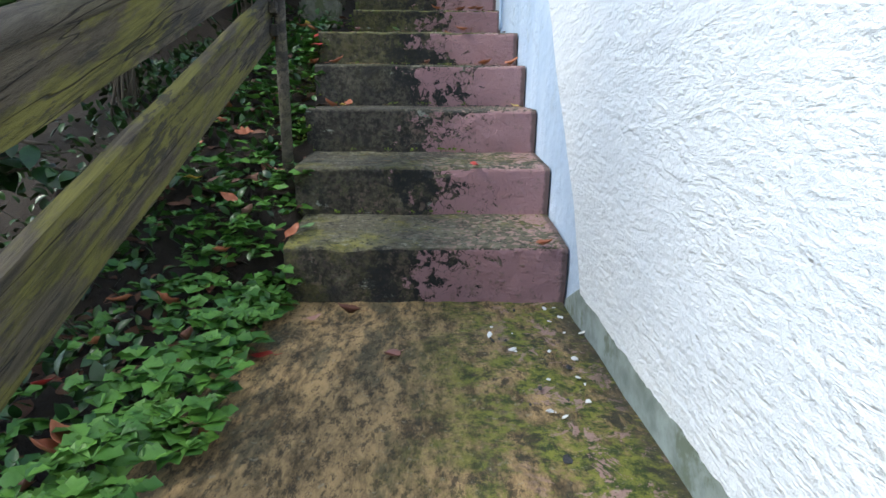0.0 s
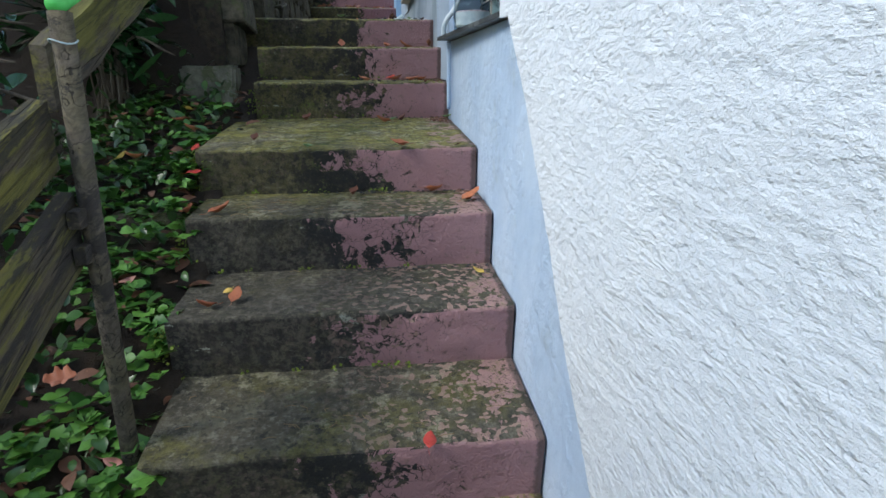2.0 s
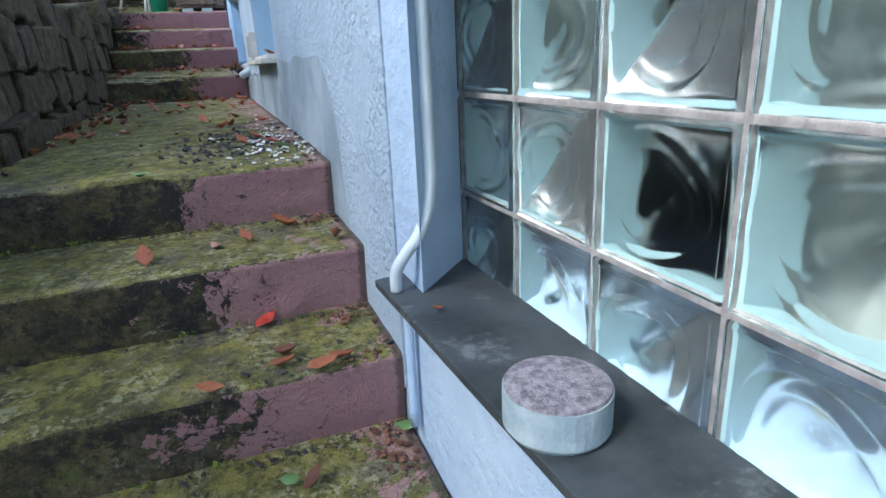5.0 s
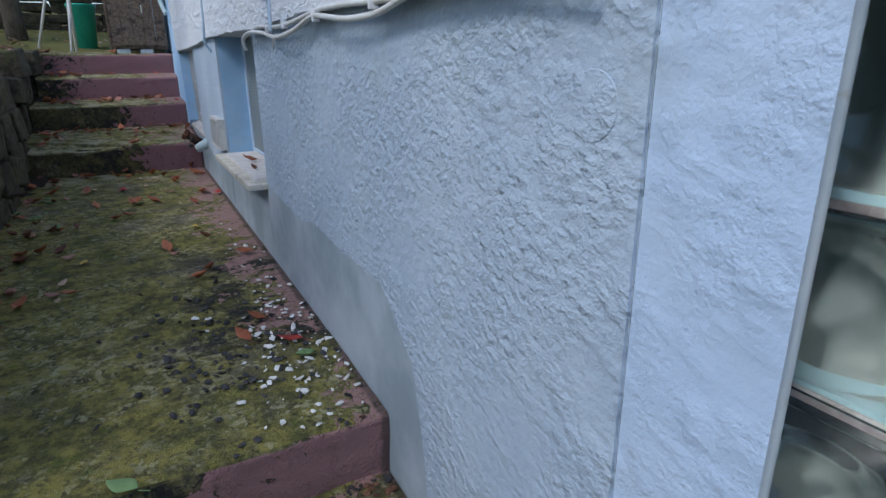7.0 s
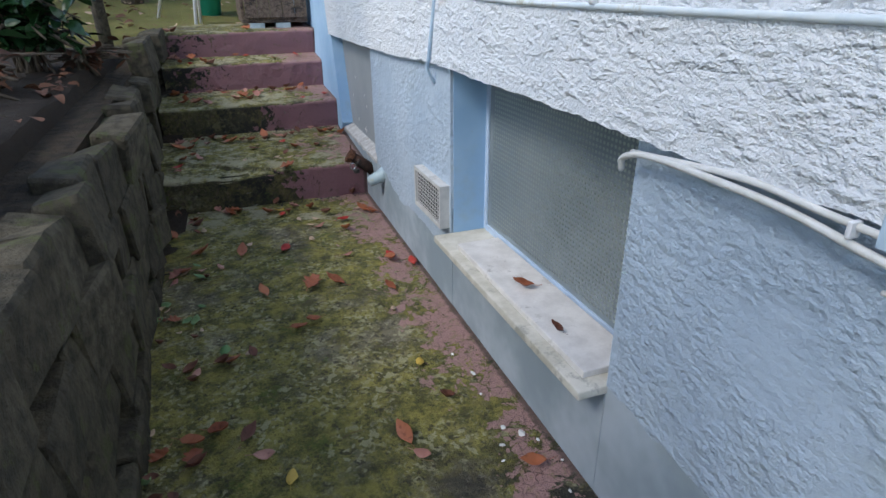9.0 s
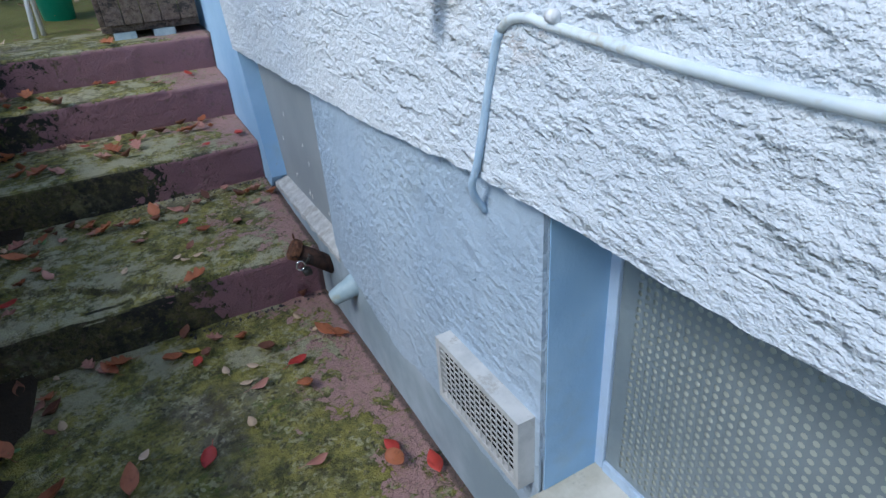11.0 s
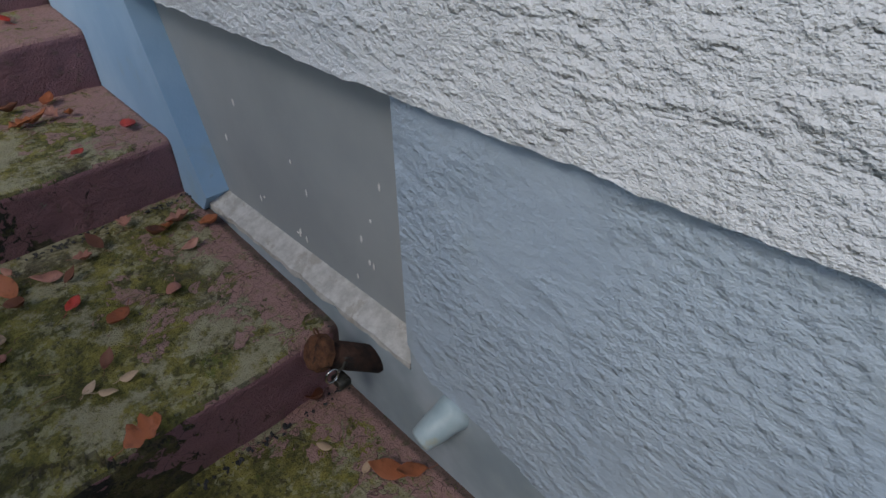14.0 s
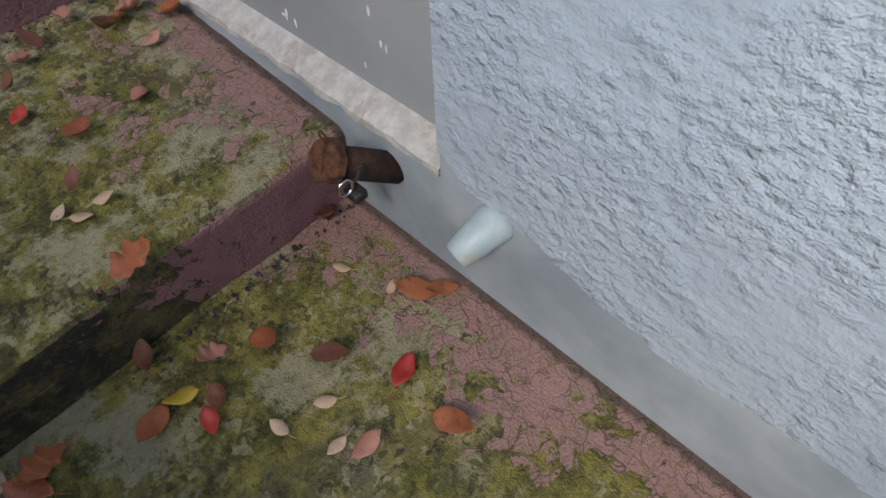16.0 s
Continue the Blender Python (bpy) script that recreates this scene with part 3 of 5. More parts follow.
    part("white_render", prism([(-5, 2.903), (-5, 4.9), (W1, 4.9), (W1, 2.903)], -.018, .40), WHITE, h)
    part("window_jamb_wall", prism([(P1 + .03, 1.5), (P1 + .03, EDGE - .012), (P1 + .157, 2.55), (P1 + .357, 3.2), (P1 + .357, 4.9), (9.5, 4.9), (9.5, 1.5)], .004, .40), BLUE_BRIGHT, h)
    part("painted_corner", prism([(5.905, 1.70), (6.045, EDGE - .014), (6.175, 2.55), (6.47, 2.55), (Y12 + .1, 1.7), (6.02, 1.60), (5.97, 1.62)], -.012, .05), BLUE_BRIGHT, h, "sky-blue painted render at the corner of the house")
    # rough coat ending in a ragged lip above a smooth cement skirting
    top = ragged([(2.30, 1.20), (2.32, 1.40), (2.36, 1.56), (2.50, 1.665), (2.64, 1.660), (2.83, 1.668), (2.95, 1.672), (3.08, 1.650), (3.28, 1.664), (B0 - .001, 1.677)], .008)
    part("rough_coat", prism([(W1 + .001, 1.0)] + [(2.29, 1.0)] + top + [(B0 - .001, EDGE + .019), (W1 + .001, EDGE + .019)], .0022, .0055), BLUE_ROUGH, h, "rough blue-grey render coat with a ragged lower lip")
    part("cement_skirting", prism([(2.28, 1.2), (2.28, 1.72), (B0 - .001, 1.72), (B0 - .001, 1.2)], .0035, .0058), SKIRT, h, "smooth grey cement skirting")
    top = ragged([(B1 + .001, 1.605), (4.55, 1.612), (4.72, 1.615), (4.785, 1.600), (4.85, 1.602), (4.95, 1.620), (5.02, 1.638), (5.12, 1.662), (5.16, 1.668), (P0, 1.715)], .007)
    part("rough_coat", prism(top + [(P0, EDGE + .019), (B1 + .001, EDGE + .019)], -.0032, .0035), BLUE_ROUGH, h, "rough blue-grey render coat with a ragged lower lip")
    part("cement_skirting", prism([(B1 + .001, 1.2), (B1 + .001, 1.74), (P0, 1.74), (P0, 1.2)], .0012, .0038), SKIRT, h, "smooth grey cement skirting")
    part("cement_skirting", prism([(-5, -1.4)] + ragged([(-5, .082), (-1.0, .080), (-.26, .092), (-.17, .10)], .003) + [(-.02, .02), (-.02, -1.4)], -.004, .008), DIRTY_SKIRT, h, "dirty grey-green cement skirting by the slab")
    part("patch_disc", lathe([(.034, 0), (.032, .003), (.014, .004)], (.004, 1.95, 2.02), (-1, 0, 0), 20), BLUE_ROUGH, h, "round filled patch in the render")
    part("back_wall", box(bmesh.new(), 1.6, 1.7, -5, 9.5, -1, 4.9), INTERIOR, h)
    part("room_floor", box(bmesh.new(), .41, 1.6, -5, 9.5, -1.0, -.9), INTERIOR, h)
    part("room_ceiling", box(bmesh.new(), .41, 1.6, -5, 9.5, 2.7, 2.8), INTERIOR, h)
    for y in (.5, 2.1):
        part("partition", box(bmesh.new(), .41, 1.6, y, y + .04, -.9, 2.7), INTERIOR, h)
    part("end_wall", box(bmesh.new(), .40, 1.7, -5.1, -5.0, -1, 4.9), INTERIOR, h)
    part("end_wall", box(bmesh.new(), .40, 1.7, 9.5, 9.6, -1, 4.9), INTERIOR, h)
    part("roof", box(bmesh.new(), -.12, 2.6, -5.2, 9.7, 4.905, 5.05), SLATE, h)
    part("lintel", prism([(W0, 2.36), (W0, 2.9), (W1, 2.9), (W1, 2.36)], -.018, .40), WHITE, h)
    part("soffit_over_window", box(bmesh.new(), -.017, .4, W0 + .001, W1 - .001, 2.35, 2.359), WHITE, h)


house()


def cut_hole(wall, spot, radius, depth):
    """Cuts a round recess into a wall, in from its -x face."""
    tool = new("cutter", bpy.data.meshes.new("cutter"))
    bm = tube([(spot[0] - .05, spot[1], spot[2]), (spot[0] + depth, spot[1], spot[2])], radius, 24)
    bmesh.ops.recalc_face_normals(bm, faces=bm.faces)
    bm.to_mesh(tool.data)
    bm.free()
    m = wall.modifiers.new("cut", "BOOLEAN")
    m.operation, m.object, m.solver = "DIFFERENCE", tool, "EXACT"
    bpy.context.view_layer.update()
    mesh = bpy.data.meshes.new_from_object(wall.evaluated_get(bpy.context.evaluated_depsgraph_get()))
    wall.modifiers.clear()
    wall.data = mesh
    bpy.data.objects.remove(tool)


for o in [o for o in bpy.data.objects if o.name.startswith("white_render")]:
    ys = [v.co.y for v in o.data.vertices]
    if min(ys) < 4.448 < max(ys) and max(ys) < 7:
        cut_hole(o, (-.024, 4.448, 2.421), .0245, .055)


# ---- glass-block window ----
def glass_block(w, hgt):
    """A pressed block face with a raised rim and rings; x is its depth, the face looks to -x."""
    bm = bmesh.new()
    cols, rws = 56, 48
    grid = []
    for i in range(cols + 1):
        row = []
        for j in range(rws + 1):
            u, v = i / cols * 2 - 1, j / rws * 2 - 1
            r = math.sqrt(u * u + v * v)
            e = max(abs(u), abs(v))
            d = 0.0
            if e > .93:
                d = -.003 * min(1, (1 - e) / .03)
            else:
                d = .004 * min(1, (.93 - e) / .05)
                for rr, a, ww in ((.80, -.0048, .06), (.56, -.0036, .07), (.30, .0020, .12)):
                    d += a * math.exp(-((r - rr - .05 * math.sin(3 * math.atan2(v, u) + 1)) / ww) ** 2)
            row.append(bm.verts.new((d, u * w / 2, v * hgt / 2)))
        grid.append(row)
    for i in range(cols):
        for j in range(rws):
            bm.faces.new((grid[i][j], grid[i + 1][j], grid[i + 1][j + 1], grid[i][j + 1]))
    ext = [grid[i][0] for i in range(cols + 1)] + [grid[cols][j] for j in range(1, rws + 1)] + \
          [grid[i][rws] for i in range(cols - 1, -1, -1)] + [grid[0][j] for j in range(rws - 1, 0, -1)]
    back = [bm.verts.new((.012, v.co.y, v.co.z)) for v in ext]
    for k in range(len(ext)):
        bm.faces.new((ext[k], ext[(k + 1) % len(ext)], back[(k + 1) % len(ext)], back[k]))
    bm.faces.new(back)
    bmesh.ops.recalc_face_normals(bm, faces=bm.faces)
    return bm


def rim(w, hgt, d0, d1, t):
    bm = bmesh.new()
    for s in (-1, 1):
        box(bm, d0, d1, s * w / 2 - (t if s > 0 else 0), s * w / 2 + (0 if s > 0 else t), -hgt / 2, hgt / 2)
        box(bm, d0, d1, -w / 2 + t, w / 2 - t, s * hgt / 2 - (t if s > 0 else 0), s * hgt / 2 + (0 if s > 0 else t))
    return bm


def block_window():
    win = group("window_1", "glass-block window with grey mortar joints above a slate sill", "window", (GX, (W0 + W1) / 2, SILL + .02), kind="structure")
    pw, ph = .21, .182
    z0, ya = 1.215, W1 - 5 * .21
    m = bmesh.new()
    for i in range(6):
        y = ya + i * pw
        box(m, GX + .004, GX + .078, W0 if i == 0 else y - .0045, min(y + .0045, W1), z0 - .01, 2.35)
    for j in range(7):
        z = z0 + j * ph
        for i in range(5):
            box(m, GX + .0045, GX + .0775, ya + i * pw + .0046, ya + (i + 1) * pw - .0046, z - .0045, z + .0045 if j < 6 else 2.35)
    joints = part("mortar_joints", m, MORTAR, None, "grey-pink mortar joints")
    joints.parent = win
    joints.matrix_parent_inverse = Matrix.Translation(win.location).inverted()
    first = None
    for i in range(5):
        for j in range(6):
            spot = (0, ya + (i + .5) * pw - win.location.y, z0 + (j + .5) * ph - win.location.z)
            if first is None:
                g = part("glass_block", glass_block(pw - .0095, ph - .0095), GLASS, win, smooth=True)
                rm = part("glass_rim", rim(pw - .0097, ph - .0097, .0125, .075, .007), GLASSRIM, g)
                first = g
            else:
                g = new("glass_block", first.data)
                g.parent = win
                rm = new("glass_rim", first.children[0].data)
                rm.parent = g
            g.location = spot
            g.rotation_euler = (math.pi * ((i * 7 + j * 3) % 2), 0, 0)
            g.visible_shadow = False
    return win


block_window()
for y0, y1 in ((.70, 1.34), (1.50, 1.92)):
    cb = bmesh.new()
    count = int((y1 - y0) / .0125)
    pts = [(.27 + .018 * math.sin(k * .9) + .008 * math.sin(k * 2.3), y0 + k * .0125) for k in range(count + 1)]
    lo = [cb.verts.new((x, y, 1.15)) for x, y in pts]
    hi = [cb.verts.new((x, y, 2.5)) for x, y in pts]
    for k in range(count):
        cb.faces.new((lo[k], lo[k + 1], hi[k + 1], hi[k]))
    bmesh.ops.solidify(cb, geom=cb.faces[:], thickness=.004)
    part("curtain", cb, CURTAIN, None, "pale gathered net curtain behind the glass blocks", "", "curtain", True)

sill_bm = box(bmesh.new(), -.052, GX + .003, W0 + .002, W1 - .002, SILL, SILL + .014)
for v in sill_bm.verts:
    if v.co.y > 1 and v.co.x < 0:
        v.co.y -= .035
    if v.co.y < 1 and v.co.x < 0:
        v.co.x = -.020
part("window_sill", soft(sill_bm, .002), SLATE, None, "dark slate window sill with a chipped thin edge", "structure", "window sill")
p = part("stone_puck", lathe([(.054, 0), (.058, .006), (.058, .047)], (.010, 1.335, SILL + .0145), (0, 0, 1), 36), PUCKSIDE, None,
         "round concrete puck with purple-grey granular top on the slate sill", "", "stone disc")
part("granular_top", lathe([(.0565, .047), (.056, .051), (.046, .053)], (.010, 1.335, SILL + .0146), (0, 0, 1), 36), PUCK, p, "purple-grey granular top")
lump = box(bmesh.new(), -.023, .023, -.060, .060, 0, .013)
bmesh.ops.subdivide_edges(lump, edges=lump.edges[:], cuts=7, use_grid_fill=True)
for v in lump.verts:
    v.co += Vector((noise.noise(v.co * 40), noise.noise(v.co * 45 + Vector((1, 1, 1))), .5 * noise.noise(v.co * 60))) * .0032
    v.co.z = max(v.co.z, 0) + SILL + .0145
bmesh.ops.transform(lump, matrix=Matrix.Translation((.082, 1.030, 0)) @ Matrix.Rotation(radians(28), 4, "Z"), verts=lump.verts)
part("stone_strip", lump, PUCKSIDE, None, "pale blue-grey rough stone strip lying aslant on the slate sill", "", "stone")
shard = lathe([(.026, 0), (.029, .002), (.028, .005), (.022, .0065)], (0, 0, 0), (0, 0, 1), 18)
for v in shard.verts:
    k = .9 + .5 * noise.noise(Vector((v.co.x * 45, v.co.y * 45, 2)))
    v.co = Vector((v.co.x * k + .060, v.co.y * k * 1.05 + .862, v.co.z + SILL + .0145))
part("clay_shard", shard, TERRACOTTA, None, "flat terracotta-red clay shard lying on the slate sill", "", "shard")

# conduit beside the glass-block window
cond = group("conduit", "white bent plastic conduit running down beside the window", "pipe", (0, W1, SILL))
q = curve_points([(.035, 1.764, 2.34), (.035, 1.764, 1.60), (.033, 1.763, 1.44), (.012, 1.757, 1.372), (-.018, 1.760, 1.330), (-.032, 1.770, 1.300), (-.033, 1.774, SILL + .016)])
t = part("upper_run", tube(q, .0105, 12), PLASTIC, cond, smooth=True)
t.matrix_parent_inverse = Matrix.Translation(cond.location).inverted()
q = curve_points([(-.008, 1.80, SILL - .004), (-.008, 1.80, 1.15), (-.007, 1.80, .97)])
t = part("lower_run", tube(q, .009, 10), BLUE_SMOOTH, cond, "thin pipe overpainted light blue", smooth=True)
t.matrix_parent_inverse = Matrix.Translation(cond.location).inverted()


# ---- basement window ----
def perforated(y0, y1, z0, z1, x, pitch=.0125, r=.0040):
    verts, faces, seen = [], [], {}

    def vid(y, z):
        k = (round(y * 1e5), round(z * 1e5))
        if k not in seen:
            seen[k] = len(verts)
            verts.append((x, y, z))
        return seen[k]
    m = .02
    ny, nz = int((y1 - y0 - 2 * m) / pitch), int((z1 - z0 - 2 * m) / pitch)
    ya, za = (y0 + y1 - ny * pitch) / 2, (z0 + z1 - nz * pitch) / 2
    ring = [(math.cos(a), math.sin(a)) for a in (k * math.pi / 4 for k in range(8))]
    sq = [(.5, 0), (.5, .5), (0, .5), (-.5, .5), (-.5, 0), (-.5, -.5), (0, -.5), (.5, -.5)]
    for i in range(ny):
        for j in range(nz):
            cy, cz = ya + (i + .5) * pitch, za + (j + .5) * pitch
            base = len(verts)
            verts.extend((x, cy + r * a, cz + r * b) for a, b in ring)
            out = [vid(cy + a * pitch, cz + b * pitch) for a, b in sq]
            for k in range(8):
                faces.append((base + k, out[k], out[(k + 1) % 8], base + (k + 1) % 8))
    me = bpy.data.meshes.new("perforated_sheet")
    yb, zb = ya + ny * pitch, za + nz * pitch
    for a, b, c, d in ((y0, ya, z0, z1), (yb, y1, z0, z1), (ya, yb, z0, za), (ya, yb, zb, z1)):
        n = len(verts)
        verts.extend(((x, a, c), (x, b, c), (x, b, d), (x, a, d)))
        faces.append((n, n + 1, n + 2, n + 3))
    me.from_pydata(verts, [], faces)
    me.materials.append(ZINC)
    return new("perforated_sheet", me)


def basement_window():
    w = group("window_2", "basement window behind a perforated zinc sheet in a blue reveal", "window", (.1, (B0 + B1) / 2, BS), kind="structure")
    inv = Matrix.Translation(w.location).inverted()
    mx = .112

    def add(name, bm, mat, label=""):
        o = part(name, bm, mat, w, label)
        o.matrix_parent_inverse = inv
        return o
    s = perforated(B0 + .018, B1 - .02, BS + .005, EDGE + .05, mx)
    s.parent, s.matrix_parent_inverse = w, inv
    tagged(s, "grey perforated zinc sheet")
    add("backing", box(bmesh.new(), mx + .004, mx + .007, B0, B1, BS, EDGE + .05), GLASS_BACK)
    for y0, y1 in ((B0, B0 + .017), (B1 - .019, B1)):
        add("window_frame", sbox(mx - .006, mx + .02, y0, y1, BS - .002, EDGE + .05, .002), BLUE_SMOOTH)
    add("window_frame", sbox(mx - .006, mx + .02, B0 + .0175, B1 - .0195, BS - .01, BS + .016, .002), BLUE_SMOOTH)
    add("reveal", box(bmesh.new(), .0055, .399, B1 - .0025, B1 - .0005, BS - .003, EDGE), BLUE_BRIGHT)
    add("head_board", box(bmesh.new(), .0, .39, B0, B1, EDGE + .051, EDGE + .06), BLUE_SMOOTH)
    add("infill", box(bmesh.new(), mx + .04, .39, B0, B1, BS - .02, EDGE + .05), BLACK)
    sl = sbox(-.06, mx + .02, B0 - .003, B1 + .0, BS - .023, BS - .003, .004)
    part("window_sill", sl, CREAM, None, "cream concrete sill slab with worn front edge", "structure", "window sill")
    tl = sbox(-.03, mx - .012, B0 + .03, B1 - .12, BS - .0025, BS + .014, .003)
    part("stone_tile", tl, MARBLE, None, "loose pale stone tile lying on the basement sill", "", "tile")


GLASS_BACK = mat_simple("grey_green_pane", (.50, .55, .50), (.60, .64, .58), 5, .25, bump=.1)
basement_window()


def vent(y0, y1, z0, z1):
    v = group("vent_grille", "weathered grey plastic vent grille with square holes in the pier", "vent", (-.01, (y0 + y1) / 2, z0))
    inv = Matrix.Translation(v.location).inverted()

    def add(name, bm, mat, label=""):
        o = part(name, bm, mat, v, label)
        o.matrix_parent_inverse = inv
    f = bmesh.new()
    t = .012
    for a, b, c, d in ((y0, y1, z0, z0 + t), (y0, y1, z1 - t, z1), (y0, y0 + t, z0 + t, z1 - t), (y1 - t, y1, z0 + t, z1 - t)):
        box(f, -.034, .003, a, b, c, d)
    add("frame", f, VENTP)
    # black sheet stands in for the shade behind the holes
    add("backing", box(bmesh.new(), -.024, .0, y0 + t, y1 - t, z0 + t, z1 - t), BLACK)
    n, k = 14, 9
    for i in range(1, n):
        y = y0 + t + (y1 - y0 - 2 * t) * i / n
        add("bar", box(bmesh.new(), -.0325, -.0307, y - .0009, y + .0009, z0 + t, z1 - t), VENTP)
    for j in range(1, k):
        z = z0 + t + (z1 - z0 - 2 * t) * j / k
        add("slat", box(bmesh.new(), -.0320, -.0302, y0 + t, y1 - t, z - .0011, z + .0011), VENTP)


vent(4.302, 4.552, 1.690, 1.826)


# ---- pipes and fittings ----
def at_origin(name, label, category, at):
    g = group(name, label, category, at)
    inv = Matrix.Translation(g.location).inverted()

    def add(kind_name, bm, mat, label="", smooth=True, parent=None):
        o = part(kind_name, bm, mat, parent or g, label, smooth=smooth)
        if parent is None:
            o.matrix_parent_inverse = inv
        return o
    return g, add


SY, SZ = 5.116, 1.628
g, add = at_origin("drain_stub", "grey-blue tapered plastic pipe stub in the skirting", "pipe", (0, SY, SZ))
add("stub", lathe([(.034, -.02), (.031, .004), (.0275, .018), (.0265, .034), (.0215, .066), (.019, .069), (.015, .066), (.010, .045)], (0, SY, SZ), (-1, .26, -.50)), PIPEGREY)
TY, TZ = 5.345, 1.665
g, add = at_origin("capped_pipe", "rusted capped iron pipe with a steel shackle by the step", "pipe", (0, TY, TZ))
add("pipe", tube([(.01, TY - .025, TZ - .075), (-.045, TY - .010, TZ - .035), (-.085, TY + .005, TZ - .008)], [.026, .026, .025]), DARKRUST, "dark rusted thick pipe")
add("flange", lathe([(.026, 0), (.026, .008), (.02, .010)], (-.055, TY - .006, TZ - .030), (-.85, .25, .45)), DARKMETAL)
add("cap", lathe([(.026, 0), (.033, .004), (.034, .020), (.030, .026), (.010, .027)], (-.080, TY + .003, TZ - .010), (-.8, .1, .55), 9), RUST, "rust-brown round cap", False)
ringp = [(-.088 + .013 * math.cos(a), TY - .02, TZ - .045 + .015 * math.sin(a)) for a in (k * math.tau / 14 for k in range(15))]
add("shackle", tube(ringp, .0028, 8, False), STEEL, "bright steel ring")
ringp = [(-.086, TY + .01 + .008 * math.cos(a), TZ + .038 + .009 * math.sin(a)) for a in (k * math.tau / 12 for k in range(13))]
add("wire_loop", tube(ringp, .0018, 6, False), RUST)
add("drip_tongue", sbox(-.085, -.060, TY - .035, TY - .005, TZ - .078, TZ - .060, .004), DARKMETAL)

HY, HZ = 4.444, 2.421
g, add = at_origin("hose_tap", "orange and grey hose connector on a pipe through a ragged hole", "hose connector", (0, HY, HZ))
ax = (-1.0, .05, -.08)
o0 = Vector((-.022, HY + .018, HZ - .014))
axn = Vector(ax).normalized()


def broken_rim(y0, z0, r0, x0, mat, name, label, depth=.05, lip=.007, reach=.032):
    """A crumbling edge round a hole: it swells out of the wall, then turns down into the hole."""
    bm = bmesh.new()
    rows = []
    for k in range(40):
        a = k * math.tau / 40
        ca, sa = math.cos(a), math.sin(a)
        jag = 1 + .32 * noise.noise(Vector((ca * 1.6, sa * 1.6, 4))) + .16 * noise.noise(Vector((ca * 5, sa * 5, 1)))
        out = 1 + .5 * noise.noise(Vector((ca * 2.2, sa * 2.2, 9)))
        row = []
        for t, hgt in ((0, -depth), (.02, -.004), (.06, lip * .6), (.25, lip), (.5, lip * .55), (.8, lip * .15), (1, -.002)):
            r = r0 * jag + reach * out * t
            bump = .0022 * noise.noise(Vector((ca * r * 140, sa * r * 140, 3))) if 0 < t < 1 else 0
            row.append(bm.verts.new((x0 - hgt * (.8 + .5 * noise.noise(Vector((ca * 2, sa * 2, 6)))) - bump, y0 + ca * r, z0 + sa * r)))
        rows.append(row)
    for k in range(40):
        p, q = rows[k], rows[(k + 1) % 40]
        for i in range(6):
            bm.faces.new((p[i], q[i], q[i + 1], p[i + 1]))
    bmesh.ops.recalc_face_normals(bm, faces=bm.faces)
    return add(name, bm, mat, label)


broken_rim(HY + .004, HZ, .0215, -.0238, WHITE, "plaster_rim", "crumbling raised plaster rim round the hole")
add("hole_bottom", lathe([(.034, 0), (.034, .002)], (.024, HY + .004, HZ), (-1, 0, 0), 20), DARKRUST, "dark rusty bottom of the hole")
add("inner_pipe", tube([o0 - axn * .045, o0 + axn * .016], [.0095, .0095]), BRASS, "tarnished brass pipe")
add("grey_collar", lathe([(.0115, .002), (.0135, .004), (.0135, .013), (.0150, .015), (.0150, .019)], o0, ax), DARKMETAL, "ribbed dark grey collar")
add("rubber_ring", lathe([(.0146, .019), (.0156, .0205), (.0146, .022)], o0, ax), BLACK)
add("orange_sleeve", lathe([(.0152, .022), (.0172, .025), (.0172, .050), (.0182, .053), (.0182, .060), (.0168, .0625), (.0152, .0618), (.0148, .046), (.003, .045)], o0, ax, 32), ORANGE, "faded orange plastic sleeve")
add("bore", lathe([(.0146, .0455), (.0140, .056), (.0118, .0565), (.0110, .0480), (.003, .0475)], o0, ax), DARKMETAL)

g, add = at_origin("conduit", "white plastic conduit clipped to the rough white render", "pipe", (-.03, 4.3, 2.35))
q = curve_points([(-.026, 3.10, 2.335), (-.026, 3.5, 2.336), (-.026, 4.0, 2.342), (-.026, 4.24, 2.362), (-.026, 4.30, 2.368), (-.026, 4.340, 2.353), (-.026, 4.362, 2.30), (-.028, 4.378, 2.24), (-.030, 4.392, 2.19), (-.028, 4.410, 2.15), (-.004, 4.418, 2.11)])
add("run", tube(q[:31], .0050, 12), PLASTIC)
add("drop", tube(q[30:], .0050, 12), CONDUITBLUE, "light blue overpainted drop")
for y, z, up in ((4.25, 2.373, 0), (4.395, 2.20, 1), (3.6, 2.345, 0)):
    a, b = Vector((-.030, y, z)), (Vector((0, 0, .008)) if up else Vector((0, .008, 0)))
    add("clip", tube([a - b * .6, a + b * .6], .0062, 12), WHITEP)

g, add = at_origin("cable", "painted cable looped along the underside of the white render", "cable", (-.03, 3, 2.15))
q = [(-.018, B0 + .008, 2.100), (-.026, B0 - .004, 2.124), (-.028, B0 - .06, 2.140)]
for k in range(1, 14):
    q.append((-.028 - .005 * math.sin(k * 1.9), B0 - .06 - k * .115, 2.136 + .010 * math.sin(k * 1.3) - .002 * k * (k < 6)))
add("run", tube(curve_points(q, 5), .0052, 8), CABLE)
q = [(-.024, B0 - .02, 2.136)] + [(-.024, B0 - .1 - k * .12, 2.149 + .006 * math.sin(k * 1.1 + 1)) for k in range(1, 13)]
add("run", tube(curve_points(q, 5), .0046, 8), CABLE)
